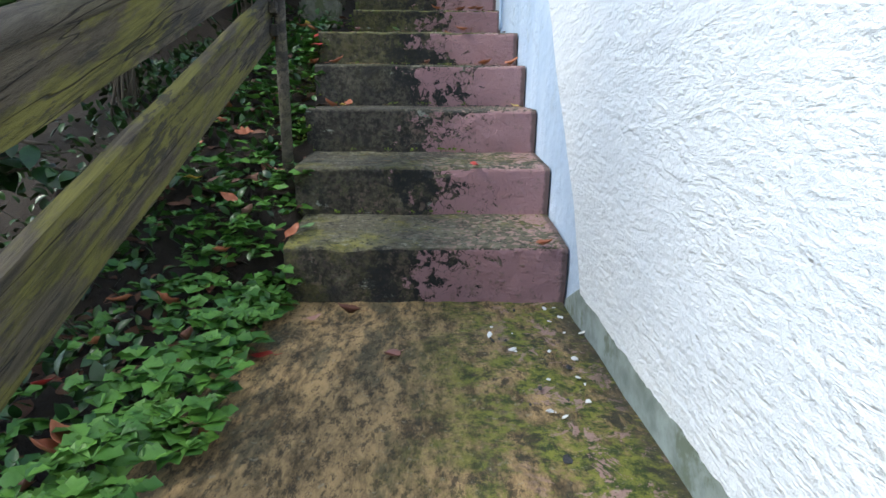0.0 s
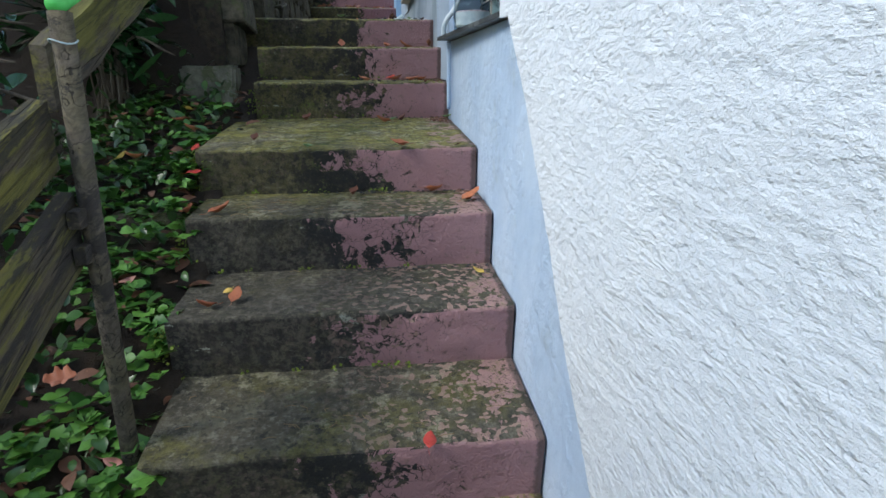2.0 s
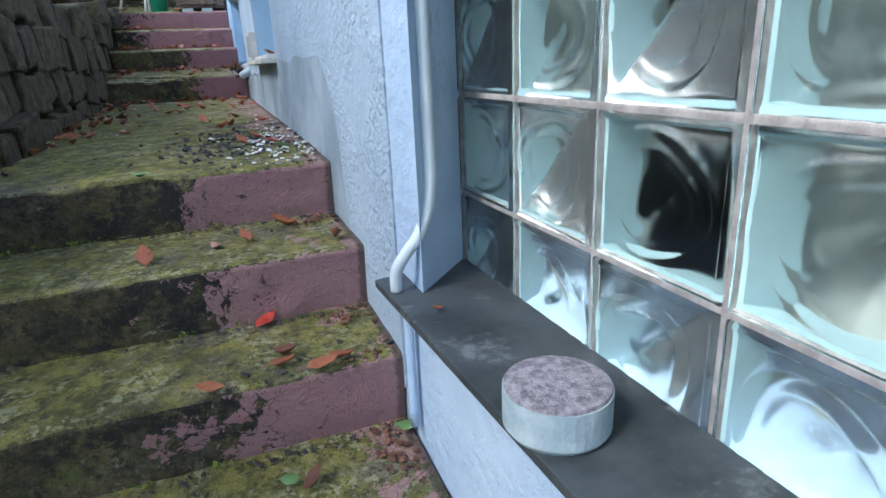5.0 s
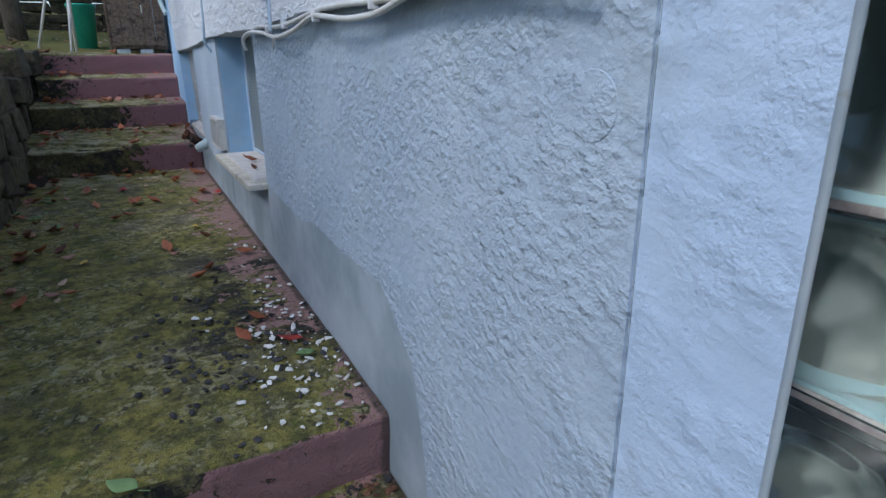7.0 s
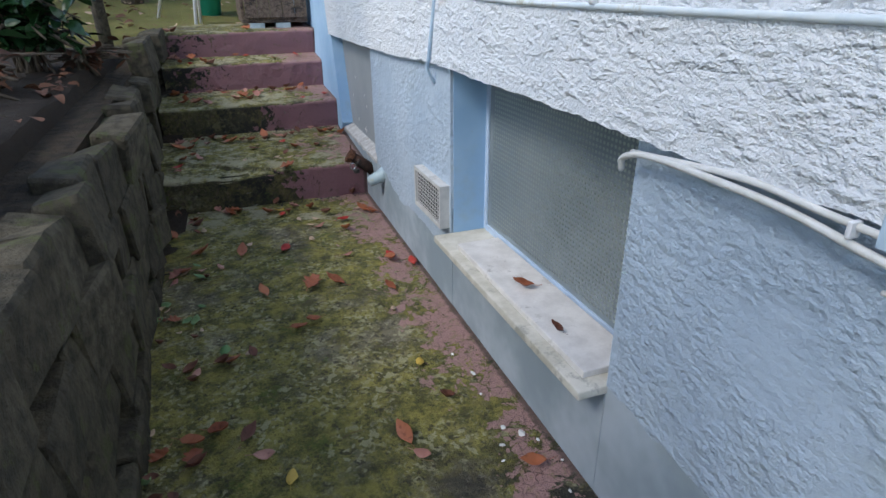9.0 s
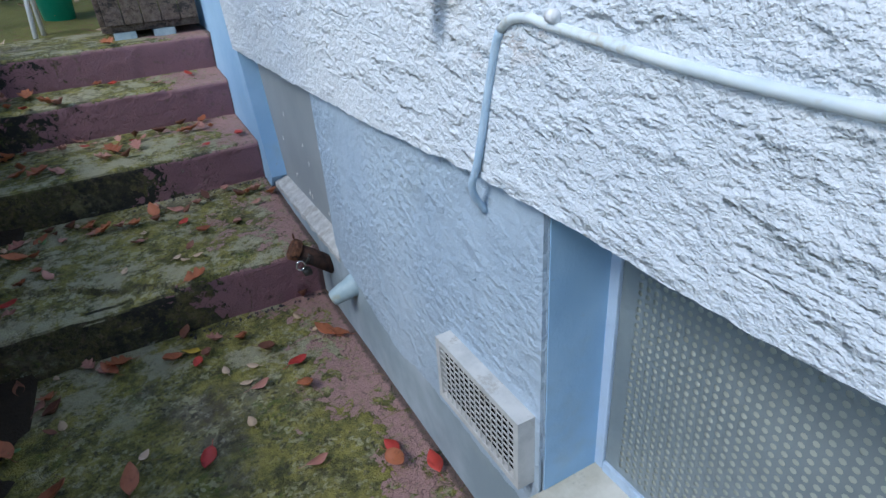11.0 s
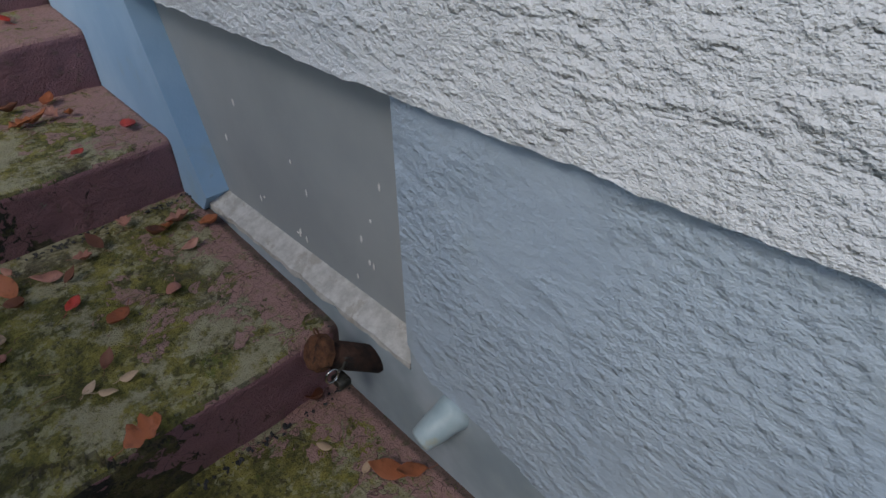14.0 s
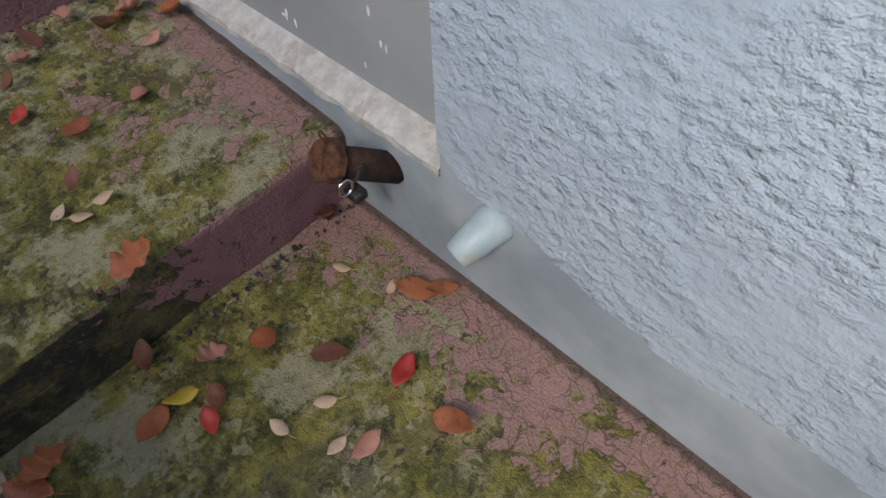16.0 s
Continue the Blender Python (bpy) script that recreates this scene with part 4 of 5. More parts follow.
for y in (3.12, 2.95, 2.7, 2.4, 2.15):
    add("clip", sbox(-.034, -.018, y - .003, y + .003, 2.134, 2.153, .002), WHITEP, smooth=False)
q = curve_points([(-.028, 3.03, 2.128), (-.034, 3.035, 2.112), (-.032, 3.052, 2.100), (-.028, 3.075, 2.095)])
add("loose_end", tube(q, .0030, 8), CABLE)
for y in (3.085,):
    g, add = at_origin("strap", "flat metal strap overpainted light blue, fixed upright on the white render", "strap", (-.03, y, 2.6))
    add("bar", sbox(-.031, -.0245, y - .009, y + .009, EDGE - .035, 2.36, .002), CONDUITBLUE, smooth=False)
    add("hook", sbox(-.040, -.0315, y - .008, y + .008, EDGE + .035, EDGE + .041, .002), CONDUITBLUE, smooth=False)

# ---- steps and landings ----
def break_crust(bm):
    """Drops the front of the tread where its top layer has broken away."""
    for v in bm.verts:
        edge = float(np.interp(v.co.x, [-.95, -.80, -.72, -.62, -.52, -.44, -.40], CRUST_EDGE))
        edge += .022 * noise.noise(Vector((v.co.x * 11, v.co.y * 6, 2))) + .010 * noise.noise(Vector((v.co.x * 42, 0, 5)))
        if v.co.y < edge and v.co.z > 1.57:
            v.co.z -= .013 + .006 * noise.noise(v.co * 15)


CRUST_EDGE = [5.68, 5.64, 5.60, 5.545, 5.50, 5.47, 5.40]
stairs = group("stairs", "worn concrete garden steps with flaking pink paint and moss", "stairs", kind="structure")
for i, (y, z) in enumerate(STEPS):
    if i == 7:
        part("step", worn_slab(step_profile(y, BASES[i], z, 2.855, z + .012), LEFT[i] - .1, .002), STEP, stairs)
        part("landing_slab", worn_slab([(2.897, 1.2, 0), (2.897, z + .002, .2), (2.905, z + .012, .5)] + [(2.905 + k * .09, z + .012 + .042 * k / 27, 0) for k in range(1, 27)] + [(Y9 + .03, BASES[8], 0)], -1.05, .002, 40, .007), STEP, stairs, "mossy concrete landing slab")
    else:
        yn, zb = (STEPS[i + 1][0], BASES[i + 1]) if i < 11 else (Y12 + .42, z + .02)
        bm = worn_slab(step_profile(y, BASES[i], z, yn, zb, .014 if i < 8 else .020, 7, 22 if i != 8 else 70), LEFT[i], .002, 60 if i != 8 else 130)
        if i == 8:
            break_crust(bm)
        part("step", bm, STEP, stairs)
prof = [(-.93, -.25, 0), (-.93, -.03, .2), (-.92, -.012, 1), (-.90, 0.0, 1)] + [(-.90 + k * .07, .003 * math.sin(k), 0) for k in range(1, 13)] + [(.03, 0, 0)]
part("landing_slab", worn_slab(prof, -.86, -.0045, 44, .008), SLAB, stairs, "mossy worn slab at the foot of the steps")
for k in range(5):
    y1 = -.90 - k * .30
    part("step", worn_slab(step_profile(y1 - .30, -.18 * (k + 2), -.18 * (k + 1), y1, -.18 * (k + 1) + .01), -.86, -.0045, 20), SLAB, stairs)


# ---- ground ----
def stair_z(y):
    ys = [-9, -4, -1.0, -.05] + [s[0] for s in STEPS[1:]] + [Y12 + .5, 12]
    zs = [-4.5, -2.0, -.12, .02] + [s[1] - .12 for s in STEPS[1:]] + [2.12, 2.35]
    return float(np.interp(y, ys, zs))


def ground_z(x, y):
    s = stair_z(y)
    bump = .03 * noise.noise(Vector((x * 2, y * 2, 0))) + .012 * noise.noise(Vector((x * 9, y * 9, 3)))
    if x > -.80 and y < Y12 + .3:
        return s - .30
    top = min(max((y - 2.0) / .25, 0), 1)
    bank = s - .02 - .35 * max(0, -1.25 - x) * (1 - top)
    bank = max(bank, s - 1.6)
    garden = garden_z(y) + .04 * max(0, -1.2 - x)
    k = min(max((-1.02 - x) / .06, 0), 1) * top
    if y > Y12 + .15:
        return garden_z(y) + bump * .6 + .02 * max(0, -x)
    return (bank + bump) * (1 - k) + (garden + bump) * k


def garden_z(y):
    return float(np.interp(y, [1.9, 2.4, 4.0, Y12, Y12 + .5, 14], GARDEN))


GARDEN = [1.45, 1.72, 2.02, 2.08, 2.13, 3.0]


def ground():
    def axis(lo, a, b, hi, fine):
        far = [lo, lo * .4 + a * .6, a - (a - lo) * .12, a - (a - lo) * .03]
        near = list(np.arange(a, b, fine))
        return far + near + [b, b + (hi - b) * .03, b + (hi - b) * .12, b + (hi - b) * .4, hi]
    xs = axis(-160, -3.2, .6, 160, .055)
    ys = axis(-160, -2.2, 8.5, 160, .075)
    verts = [(x, y, ground_z(max(min(x, 8), -8), max(min(y, 14), -9))) for x in xs for y in ys]
    n = len(ys)
    faces = [(i * n + j, (i + 1) * n + j, (i + 1) * n + j + 1, i * n + j + 1) for i in range(len(xs) - 1) for j in range(n - 1)]
    me = bpy.data.meshes.new("ground")
    me.from_pydata(verts, [], faces)
    me.materials.append(GROUND)
    for p in me.polygons:
        p.use_smooth = True
    tagged(new("ground", me), "dark soil bank rising to a mossy lawn", kind="structure")


def mat_ground():
    n = Nodes("soil_and_mossy_lawn", .95)
    x, y, z = n.xyz()
    soil = n.mix(n.noise(26, 5, .7), (.010, .008, .006), (.048, .032, .019))
    lawn = n.mix(n.noise(5, 5, .7), (.10, .11, .022), (.27, .25, .07))
    lawn = n.mix(n.math("MULTIPLY", n.step(n.noise(22, 5, .7), .56, .64), .8), lawn, (.22, .12, .07))
    n.color(n.mix(n.step(n.math("ADD", y, n.math("MULTIPLY", n.noise(2, 3), .6)), Y12 + .2, Y12 + .6), soil, lawn))
    n.bump(n.noise(60, 5, .75), 1.0, .015)
    return n.mat


GROUND = mat_ground()
ground()


# ---- leaves ----
def leaf_outline(kind, n=7):
    """Half widths along a leaf of length 1."""
    if kind == "oval":
        return [(t, .27 * math.sin(math.pi * t) ** .8 * (1.12 - .25 * t)) for t in (k / n for k in range(n + 1))]
    if kind == "long":
        return [(t, .15 * math.sin(math.pi * t) ** .75) for t in (k / n for k in range(n + 1))]
    if kind == "round":
        return [(t, .46 * math.sin(math.pi * t) ** .55) for t in (k / n for k in range(n + 1))]
    return [(t, .36 * math.sin(math.pi * t) ** .6 * (1 + .26 * math.cos(t * 19 + .6) + .07 * math.cos(t * 47))) for t in (k / n for k in range(n + 1))]


def add_leaf(verts, faces, m, kind, size, curl, fold, n=5):
    base = len(verts)
    rows = leaf_outline(kind, n)
    for t, w in rows:
        bend = curl * (t - .3) ** 2
        for s in (-1, 0, 1):
            verts.append(tuple(m @ Vector((s * w * size, t * size, (bend + fold * abs(s) * w * 2.2) * size))))
    for i in range(n):
        a = base + i * 3
        faces.append((a, a + 1, a + 4, a + 3))
        faces.append((a + 1, a + 2, a + 5, a + 4))


def leaf_mass(name, spots, kind, sizes, material, seed, tilt=(20, 70), label="", category="", parent=None, n=4, is_stuff=False, cluster=1):
    """Many small leaves round the given spots (x, y, z, spread), one mesh."""
    r = random.Random(seed)
    verts, faces = [], []
    for x, y, z, sp, count in spots:
        for _ in range(count):
            p = Vector((x + r.gauss(0, sp), y + r.gauss(0, sp), z + r.uniform(-.3, .7) * sp))
            a0 = r.uniform(0, 360)
            size = r.uniform(*sizes)
            for c in range(cluster):
                m = Matrix.Translation(p) @ Euler((0, 0, radians(a0 + c * 360 / max(cluster, 1) * (.62 if cluster > 3 else 1)))).to_matrix().to_4x4() @ Euler((radians(r.uniform(*tilt)) * (1 if cluster == 1 else .35), radians(r.gauss(0, 18)), 0)).to_matrix().to_4x4()
                add_leaf(verts, faces, m, kind, size * (1 if c % 2 == 0 else .85), r.uniform(-.6, .1), r.uniform(.0, .25), n)
    me = bpy.data.meshes.new(name)
    me.from_pydata(verts, [], faces)
    me.materials.append(material)
    for p in me.polygons:
        p.use_smooth = True
    ob = new(name, me)
    ob.parent = parent
    return tagged(ob, label, category, "", "stuff" if is_stuff else "")


def bank_spots(y0, y1, x0, x1, count, each, sp, seed, lift=.03, off=0.0):
    r = random.Random(seed)
    out = []
    for _ in range(count):
        y, x = r.uniform(y0, y1), r.uniform(x0, x1)
        out.append((x, y, ground_z(x, y) + lift + off, sp, each))
    return out


leaf_mass("ground_cover", bank_spots(-1.3, .45, -1.45, -.86, 180, 1, .03, 1, .075) + bank_spots(-.9, .3, -1.05, -.84, 60, 1, .02, 71, .10), "lobed", (.030, .052), HERB, 2,
          label="fresh green lobed ground cover on the dark bank beside the steps", category="ground cover", n=6, is_stuff=True, cluster=5)
leaf_mass("ground_cover", bank_spots(-.2, 1.3, -1.12, -.88, 110, 1, .02, 91, .07), "lobed", (.028, .046), HERB, 92,
          label="fresh green lobed leaves crowding the step ends", category="ground cover", n=6, is_stuff=True, cluster=5)
leaf_mass("ground_cover", bank_spots(.3, 2.0, -1.5, -.94, 330, 1, .03, 3, .06), "round", (.022, .045), HERB, 4,
          label="small round-leaved herbs on the dark bank beside the steps", category="ground cover", n=5, is_stuff=True, cluster=3)
leaf_mass("ground_cover", bank_spots(-1.6, 2.05, -2.0, -.93, 1700, 2, .05, 5, .045), "oval", (.025, .06), IVY, 6,
          label="dark small leaves covering the shaded bank", category="ground cover", n=4, is_stuff=True)
leaf_mass("leaf_litter", bank_spots(-1.4, 2.05, -1.5, -.90, 420, 2, .05, 7, .012), "oval", (.03, .075), LITTER, 8, (-15, 20),
          label="brown dead leaves lying on the bank", category="leaf litter", n=4, is_stuff=True)
leaf_mass("leaf_litter", bank_spots(2.2, Y12 + 1.4, -2.4, -1.06, 260, 2, .05, 9, .012), "oval", (.03, .075), LITTER, 10, (-15, 20),
          label="brown dead leaves on the garden bed", category="leaf litter", n=4, is_stuff=True)
leaf_mass("leaf_litter", bank_spots(Y12 + .2, Y12 + 3.5, -3.0, -.35, 160, 1, .05, 11, .012), "oval", (.03, .07), L_TAN, 12, (-15, 20),
          label="pale fallen leaves on the mossy lawn", category="leaf litter", n=4, is_stuff=True)
r0 = random.Random(131)
edge_spots = []
for _ in range(150):
    y = r0.uniform(-1.1, -.02)
    edge_spots.append((-.84 + .10 * noise.noise(Vector((0, y * 4, 1))) + r0.uniform(-.06, .05) * (1.2 - y * .4), y, r0.uniform(.02, .07), .012, 1))
for i, (y, z) in enumerate(STEPS[:5]):
    for _ in range(26):
        edge_spots.append((LEFT[i] - r0.uniform(-.02, .07), y + r0.uniform(-.02, .28), z - r0.uniform(.0, .13), .012, 1))
leaf_mass("ground_cover", edge_spots, "lobed", (.030, .050), HERB, 132, (5, 50),
          label="fresh green lobed leaves creeping over the edge of the slab and step ends", category="ground cover", n=6, is_stuff=True, cluster=5)
# moss cushions and leaf crumbs along the left ends of the steps
r0 = random.Random(31)
spots = []
for i in (2, 3, 4, 5, 7):
    y, z = STEPS[i]
    for _ in range(44):
        spots.append((LEFT[i] - .01 + r0.uniform(-.02, .03), y + r0.uniform(-.01, .2), BASES[i] + r0.uniform(.0, .12), .012, 9))
for i in range(1, 8):
    for _ in range(7):
        spots.append((r0.uniform(LEFT[i], -.25), STEPS[i][0] - .004, BASES[i] + .006, .008, 7))
leaf_mass("moss", spots, "round", (.005, .011), MOSS, 32, label="bright green moss cushions on the step ends", category="moss", n=3, is_stuff=True)


def stems(bm, pts, r=.004):
    return tube(pts, [r] * (len(pts) - 1) + [r * .4], 6, True, bm)


def shrub(name, label, base, reach, count, kind, sizes, material, seed, per=14, droop=.3, lean=(0, 0)):
    """A shrub of arching stems with leaves along them."""
    g = group(name, label, "shrub", base)
    r = random.Random(seed)
    bm = bmesh.new()
    verts, faces = [], []
    for _ in range(count):
        a = r.uniform(0, math.tau)
        h = r.uniform(.45, 1.0) * reach[1]
        d = r.uniform(.15, 1.0) * reach[0]
        tip = Vector((math.cos(a) * d + lean[0], math.sin(a) * d + lean[1], h - droop * d))
        mid = Vector((tip.x * .35, tip.y * .35, h * .75))
        pts = curve_points([(r.gauss(0, .03), r.gauss(0, .03), -.03), mid, tip], 5)
        stems(bm, pts, r.uniform(.003, .007))
        for k in range(per):
            t = r.uniform(.3, 1.0)
            p = pts[int(t * (len(pts) - 1))]
            m = Matrix.Translation(p) @ Euler((radians(r.uniform(-55, 30)), radians(r.gauss(0, 25)), r.uniform(0, math.tau))).to_matrix().to_4x4()
            add_leaf(verts, faces, m, kind, r.uniform(*sizes), r.uniform(-.5, .1), r.uniform(0, .2), 5)
    part("stem", bm, BARK, g)
    me = bpy.data.meshes.new("foliage")
    me.from_pydata(verts, [], faces)
    me.materials.append(material)
    for p in me.polygons:
        p.use_smooth = True
    ob = new("foliage", me)
    ob.parent = g
    return g


shrub("laurel_shrub", "dark glossy long-leaved shrub overhanging the bank and stone wall", (-1.42, 1.95, ground_z(-1.42, 1.95)), (.50, .95), 46, "long", (.10, .17), LAUREL, 41, 12, .35)
shrub("laurel_shrub", "dark glossy long-leaved shrub above the shaded bank", (-1.75, 1.1, ground_z(-1.75, 1.1)), (.55, 1.15), 46, "long", (.09, .15), LAUREL, 42, 12, .4)
shrub("laurel_shrub", "dark leafy shrub behind the wooden fence", (-1.85, .1, ground_z(-1.85, .1)), (.55, 1.2), 46, "oval", (.06, .11), IVY, 43, 16, .3)
shrub("laurel_shrub", "dark leafy shrub behind the wooden fence rails", (-1.75, -.8, ground_z(-1.75, -.8)), (.5, 1.1), 40, "oval", (.06, .11), IVY, 44, 16, .3)
shrub("laurel_shrub", "broad-leaved shrub behind the fence with pale green tips", (-1.6, -.3, ground_z(-1.6, -.3)), (.40, 1.3), 16, "oval", (.07, .12), HERB, 48, 6, .2)
shrub("laurel_shrub", "dark leafy shrub above the dry stone wall", (-1.75, 3.3, ground_z(-1.75, 3.3)), (.50, .75), 44, "oval", (.06, .11), LAUREL, 45, 16, .4)
shrub("laurel_shrub", "dark leafy shrub on the bed above the stone wall", (-1.8, 4.3, ground_z(-1.8, 4.3)), (.45, .60), 36, "oval", (.05, .10), LAUREL, 46, 16, .4)
shrub("dry_plant", "dry brown stalks and withered leaves above the stone wall", (-1.38, 5.2, ground_z(-1.38, 5.2)), (.30, .16), 46, "long", (.05, .10), LITTER, 47, 3, .1)

shrub("laurel_shrub", "dark leafy shrub hanging over the top of the stone wall", (-1.30, 4.1, ground_z(-1.30, 4.1)), (.34, .34), 40, "oval", (.05, .10), LAUREL, 49, 14, .45)
shrub("laurel_shrub", "dark glossy shrub on the bed by the top of the steps", (-1.30, 5.58, ground_z(-1.30, 5.58)), (.30, .40), 52, "oval", (.05, .10), LAUREL, 55, 14, .45)
shrub("laurel_shrub", "dark leafy shrub above the end of the stone wall", (-1.30, 3.0, ground_z(-1.30, 3.0)), (.36, .45), 40, "long", (.07, .12), LAUREL, 50, 14, .45)
shrub("dry_plant", "dry brown stalks hanging over the stone wall", (-1.14, 5.7, ground_z(-1.14, 5.7)), (.26, .10), 40, "long", (.05, .09), LITTER, 52, 2, .1)

# ---- dry stone wall ----
wall = group("stone_wall", "dark dry stone retaining wall of rough slate blocks", "wall", (-1.1, 2.3, 1.3), kind="structure")
winv = Matrix.Translation(wall.location).inverted()
b = part("wall_backing", prism([(2.12, .9), (2.12, 1.60)] + [(y, garden_z(y) - .05) for y in (2.4, 3, 4, 5, 5.8, Y12 + .3)] + [(Y12 + .3, .9)], -1.12, -.985), SOIL, wall)
b.matrix_parent_inverse = winv


def wall_stone(w, h, d, seed):
    bm = box(bmesh.new(), -d, 0, 0, w, 0, h)
    r = random.Random(seed)
    for v in bm.verts:
        v.co.y += r.uniform(-.10, .10) * min(w, .12)
        v.co.z += r.uniform(-.14, .14) * h
    bmesh.ops.bevel(bm, geom=bm.edges[:], offset=.007, segments=1, affect="EDGES")
    return bm


stone_meshes = []
for k in range(14):
    me = bpy.data.meshes.new("wall_stone")
    bmk = wall_stone(1.0 * (.11 + .014 * k), .075 + .008 * (k % 7), .10, 100 + k)
    bmk.to_mesh(me)
    bmk.free()
    me.materials.append(STONE)
    stone_meshes.append((me, .11 + .014 * k, .075 + .008 * (k % 7)))
rs = random.Random(5)


def lay_stones():
    z = 1.34
    row = 0
    while z < 2.20:
        hrow = rs.uniform(.11, .19)
        y = 2.14 + rs.uniform(-.05, 0)
        while y < Y12 + .18:
            me, w, hh = stone_meshes[rs.randrange(14)]
            s = hrow / hh
            s2 = rs.uniform(.8, 1.25)
            if z + hrow * .6 < garden_z(y + w * s2 / 2) + .03:
                ob = new("stone", me)
                ob.parent = wall
                ob.matrix_parent_inverse = winv
                wx = float(np.interp(y, [2.1, 3, Y9, Y12], WALL_FACE))
                if y > Y9 - .05:
                    zmin = BASES[8] + .2 * (y - Y9) - .1
                ob.location = (wx - .0 + rs.uniform(-.022, .02), y, z + rs.uniform(-.006, .006))
                ob.scale = (1, s2 * .965, s * .95)
                ob.rotation_euler = (rs.gauss(.05, .09), rs.gauss(0, .06) - .05, rs.gauss(0, .07))
            y += w * s2
        z += hrow
        row += 1


WALL_FACE = [-.90, -.86, -.915, -.90]
lay_stones()


def rock(name, x0, x1, y0, y1, z0, z1, seed, label):
    bm = box(bmesh.new(), x0, x1, y0, y1, z0, z1)
    bmesh.ops.bevel(bm, geom=bm.edges[:], offset=.012, segments=2, affect="EDGES")
    bmesh.ops.subdivide_edges(bm, edges=bm.edges[:], cuts=2, use_grid_fill=True)
    for v in bm.verts:
        v.co += Vector((noise.noise(v.co * 9 + Vector((seed, 0, 0))), noise.noise(v.co * 8 + Vector((0, seed, 0))), noise.noise(v.co * 10 + Vector((0, 0, seed))))) * .012
    return part(name, bm, BLOCKSTONE if seed == 1 else STONE, None, label, "", "stone")


rock("stone_block", -1.15, -.925, 1.98, 2.12, .88, 1.145, 1, "rough grey squared stone standing beside the steps")
rock("boulder", -1.25, -.93, 2.15, 2.38, 1.14, 1.34, 2, "dark mossy stone at the foot of the stone wall")
rock("boulder", -1.22, -.95, 2.22, 2.45, 1.35, 1.50, 3, "dark slate stone on the end of the stone wall")
rock("boulder", -1.12, -.90, 1.0, 1.16, .62, .72, 4, "flat dark stone half buried beside the steps")


# ---- fence ----
def plank(a, b, h, t, material, parent, name="rail", wob=.012, seed=0, inv=None, label=""):
    """A rough sawn board from a to b (its upper edge), h high."""
    bm = bmesh.new()
    a, b = Vector(a), Vector(b)
    n = 22
    rings = []
    for i in range(n + 1):
        p = a.lerp(b, i / n)
        e1 = noise.noise(Vector((i * .45, seed, 0))) * wob
        e2 = noise.noise(Vector((i * .4, seed, 5))) * wob
        rings.append([bm.verts.new(p + Vector(q)) for q in ((0, 0, e1), (t, 0, e1 + .003), (t, 0, -h + e2), (0, 0, -h + e2 + .002))])
    for r1, r2 in zip(rings, rings[1:]):
        for k in range(4):
            bm.faces.new((r1[k], r1[(k + 1) % 4], r2[(k + 1) % 4], r2[k]))
    bm.faces.new(rings[0])
    bm.faces.new(rings[-1][::-1])
    bmesh.ops.recalc_face_normals(bm, faces=bm.faces)
    o = part(name, bm, material, parent, label)
    if inv:
        o.matrix_parent_inverse = inv
    return o


fence = group("fence", "weathered mossy two-rail wooden fence beside the steps", "fence", (-.9, -.2, .3))
finv = Matrix.Translation(fence.location).inverted()
plank((-.905, -2.6, -.334), (-.905, .41, .90), .14, -.028, RAIL, fence, seed=1, inv=finv, label="mossy split lower rail")
plank((-.935, -2.6, .01), (-.935, .44, 1.065), .125, -.030, RAIL, fence, seed=2, inv=finv, label="weathered upper rail")
plank((-.935, .47, 1.16), (-.965, 1.75, 1.70), .12, -.028, RAIL, fence, seed=3, inv=finv, label="weathered brown upper rail")
cap = part("rail_pole", tube([(-.952, -2.6, .03), (-.95, -1.0, .575), (-.952, .18, .975)], [.030, .028, .022], 10), POSTW, fence, "pale barked half-round pole along the upper rail", smooth=True)
cap.matrix_parent_inverse = finv
for y, z0, z1 in ((.402, .28, 1.215), (-2.0, -.9, .4)):
    o = part("post", tube([(-.872, y - .03, z0), (-.88, y, (z0 + z1) / 2), (-.885, y + .035, z1)], [.018, .019, .020], 12), POSTW, fence, "dark round post wound with wire", smooth=True)
    o.matrix_parent_inverse = finv
for z in (.868, .80):
    o = part("rail_batten", sbox(-.902, -.880, .36, .40, z - .03, z + .005, .003), RAIL, fence)
    o.matrix_parent_inverse = finv
ringp = [(-.884 + .0225 * math.cos(a), .43 + .0225 * math.sin(a), 1.165 + .004 * math.sin(a * 2)) for a in (k * math.tau / 14 for k in range(15))]
o = part("wire_tie", tube(ringp, .0016, 6, False), PIPEGREY, fence)
o.matrix_parent_inverse = finv
part("green_pole", tube([(-.885, .425, 1.225), (-.90, .76, 1.345), (-.93, 1.75, 1.705)], .0165, 14), GREENP, None, "bright green plastic-coated pole resting on the fence post", "", "pole", True)


# ---- upper lawn and what stands on it ----
box_g, add = at_origin("wooden_shed", "old brown board shed standing on grey concrete feet", "shed", (-.15, Y12 + .15, 2.15))
SHX0, SHX1, SHY = -.40, -.02, Y12 + .12
for k in range(5):
    w = (SHX1 - SHX0) / 5
    add("board", sbox(SHX0 + k * w + .0015, SHX0 + (k + 1) * w - .0015, SHY, SHY + .022 + .004 * (k % 2), 2.205, 3.6, .003), SHEDW, smooth=False)
for k in range(4):
    add("board", sbox(SHX0 - .022, SHX0 - .001, SHY + .03 + k * .16, SHY + .185 + k * .16, 2.205, 3.6, .003), SHEDW, smooth=False)
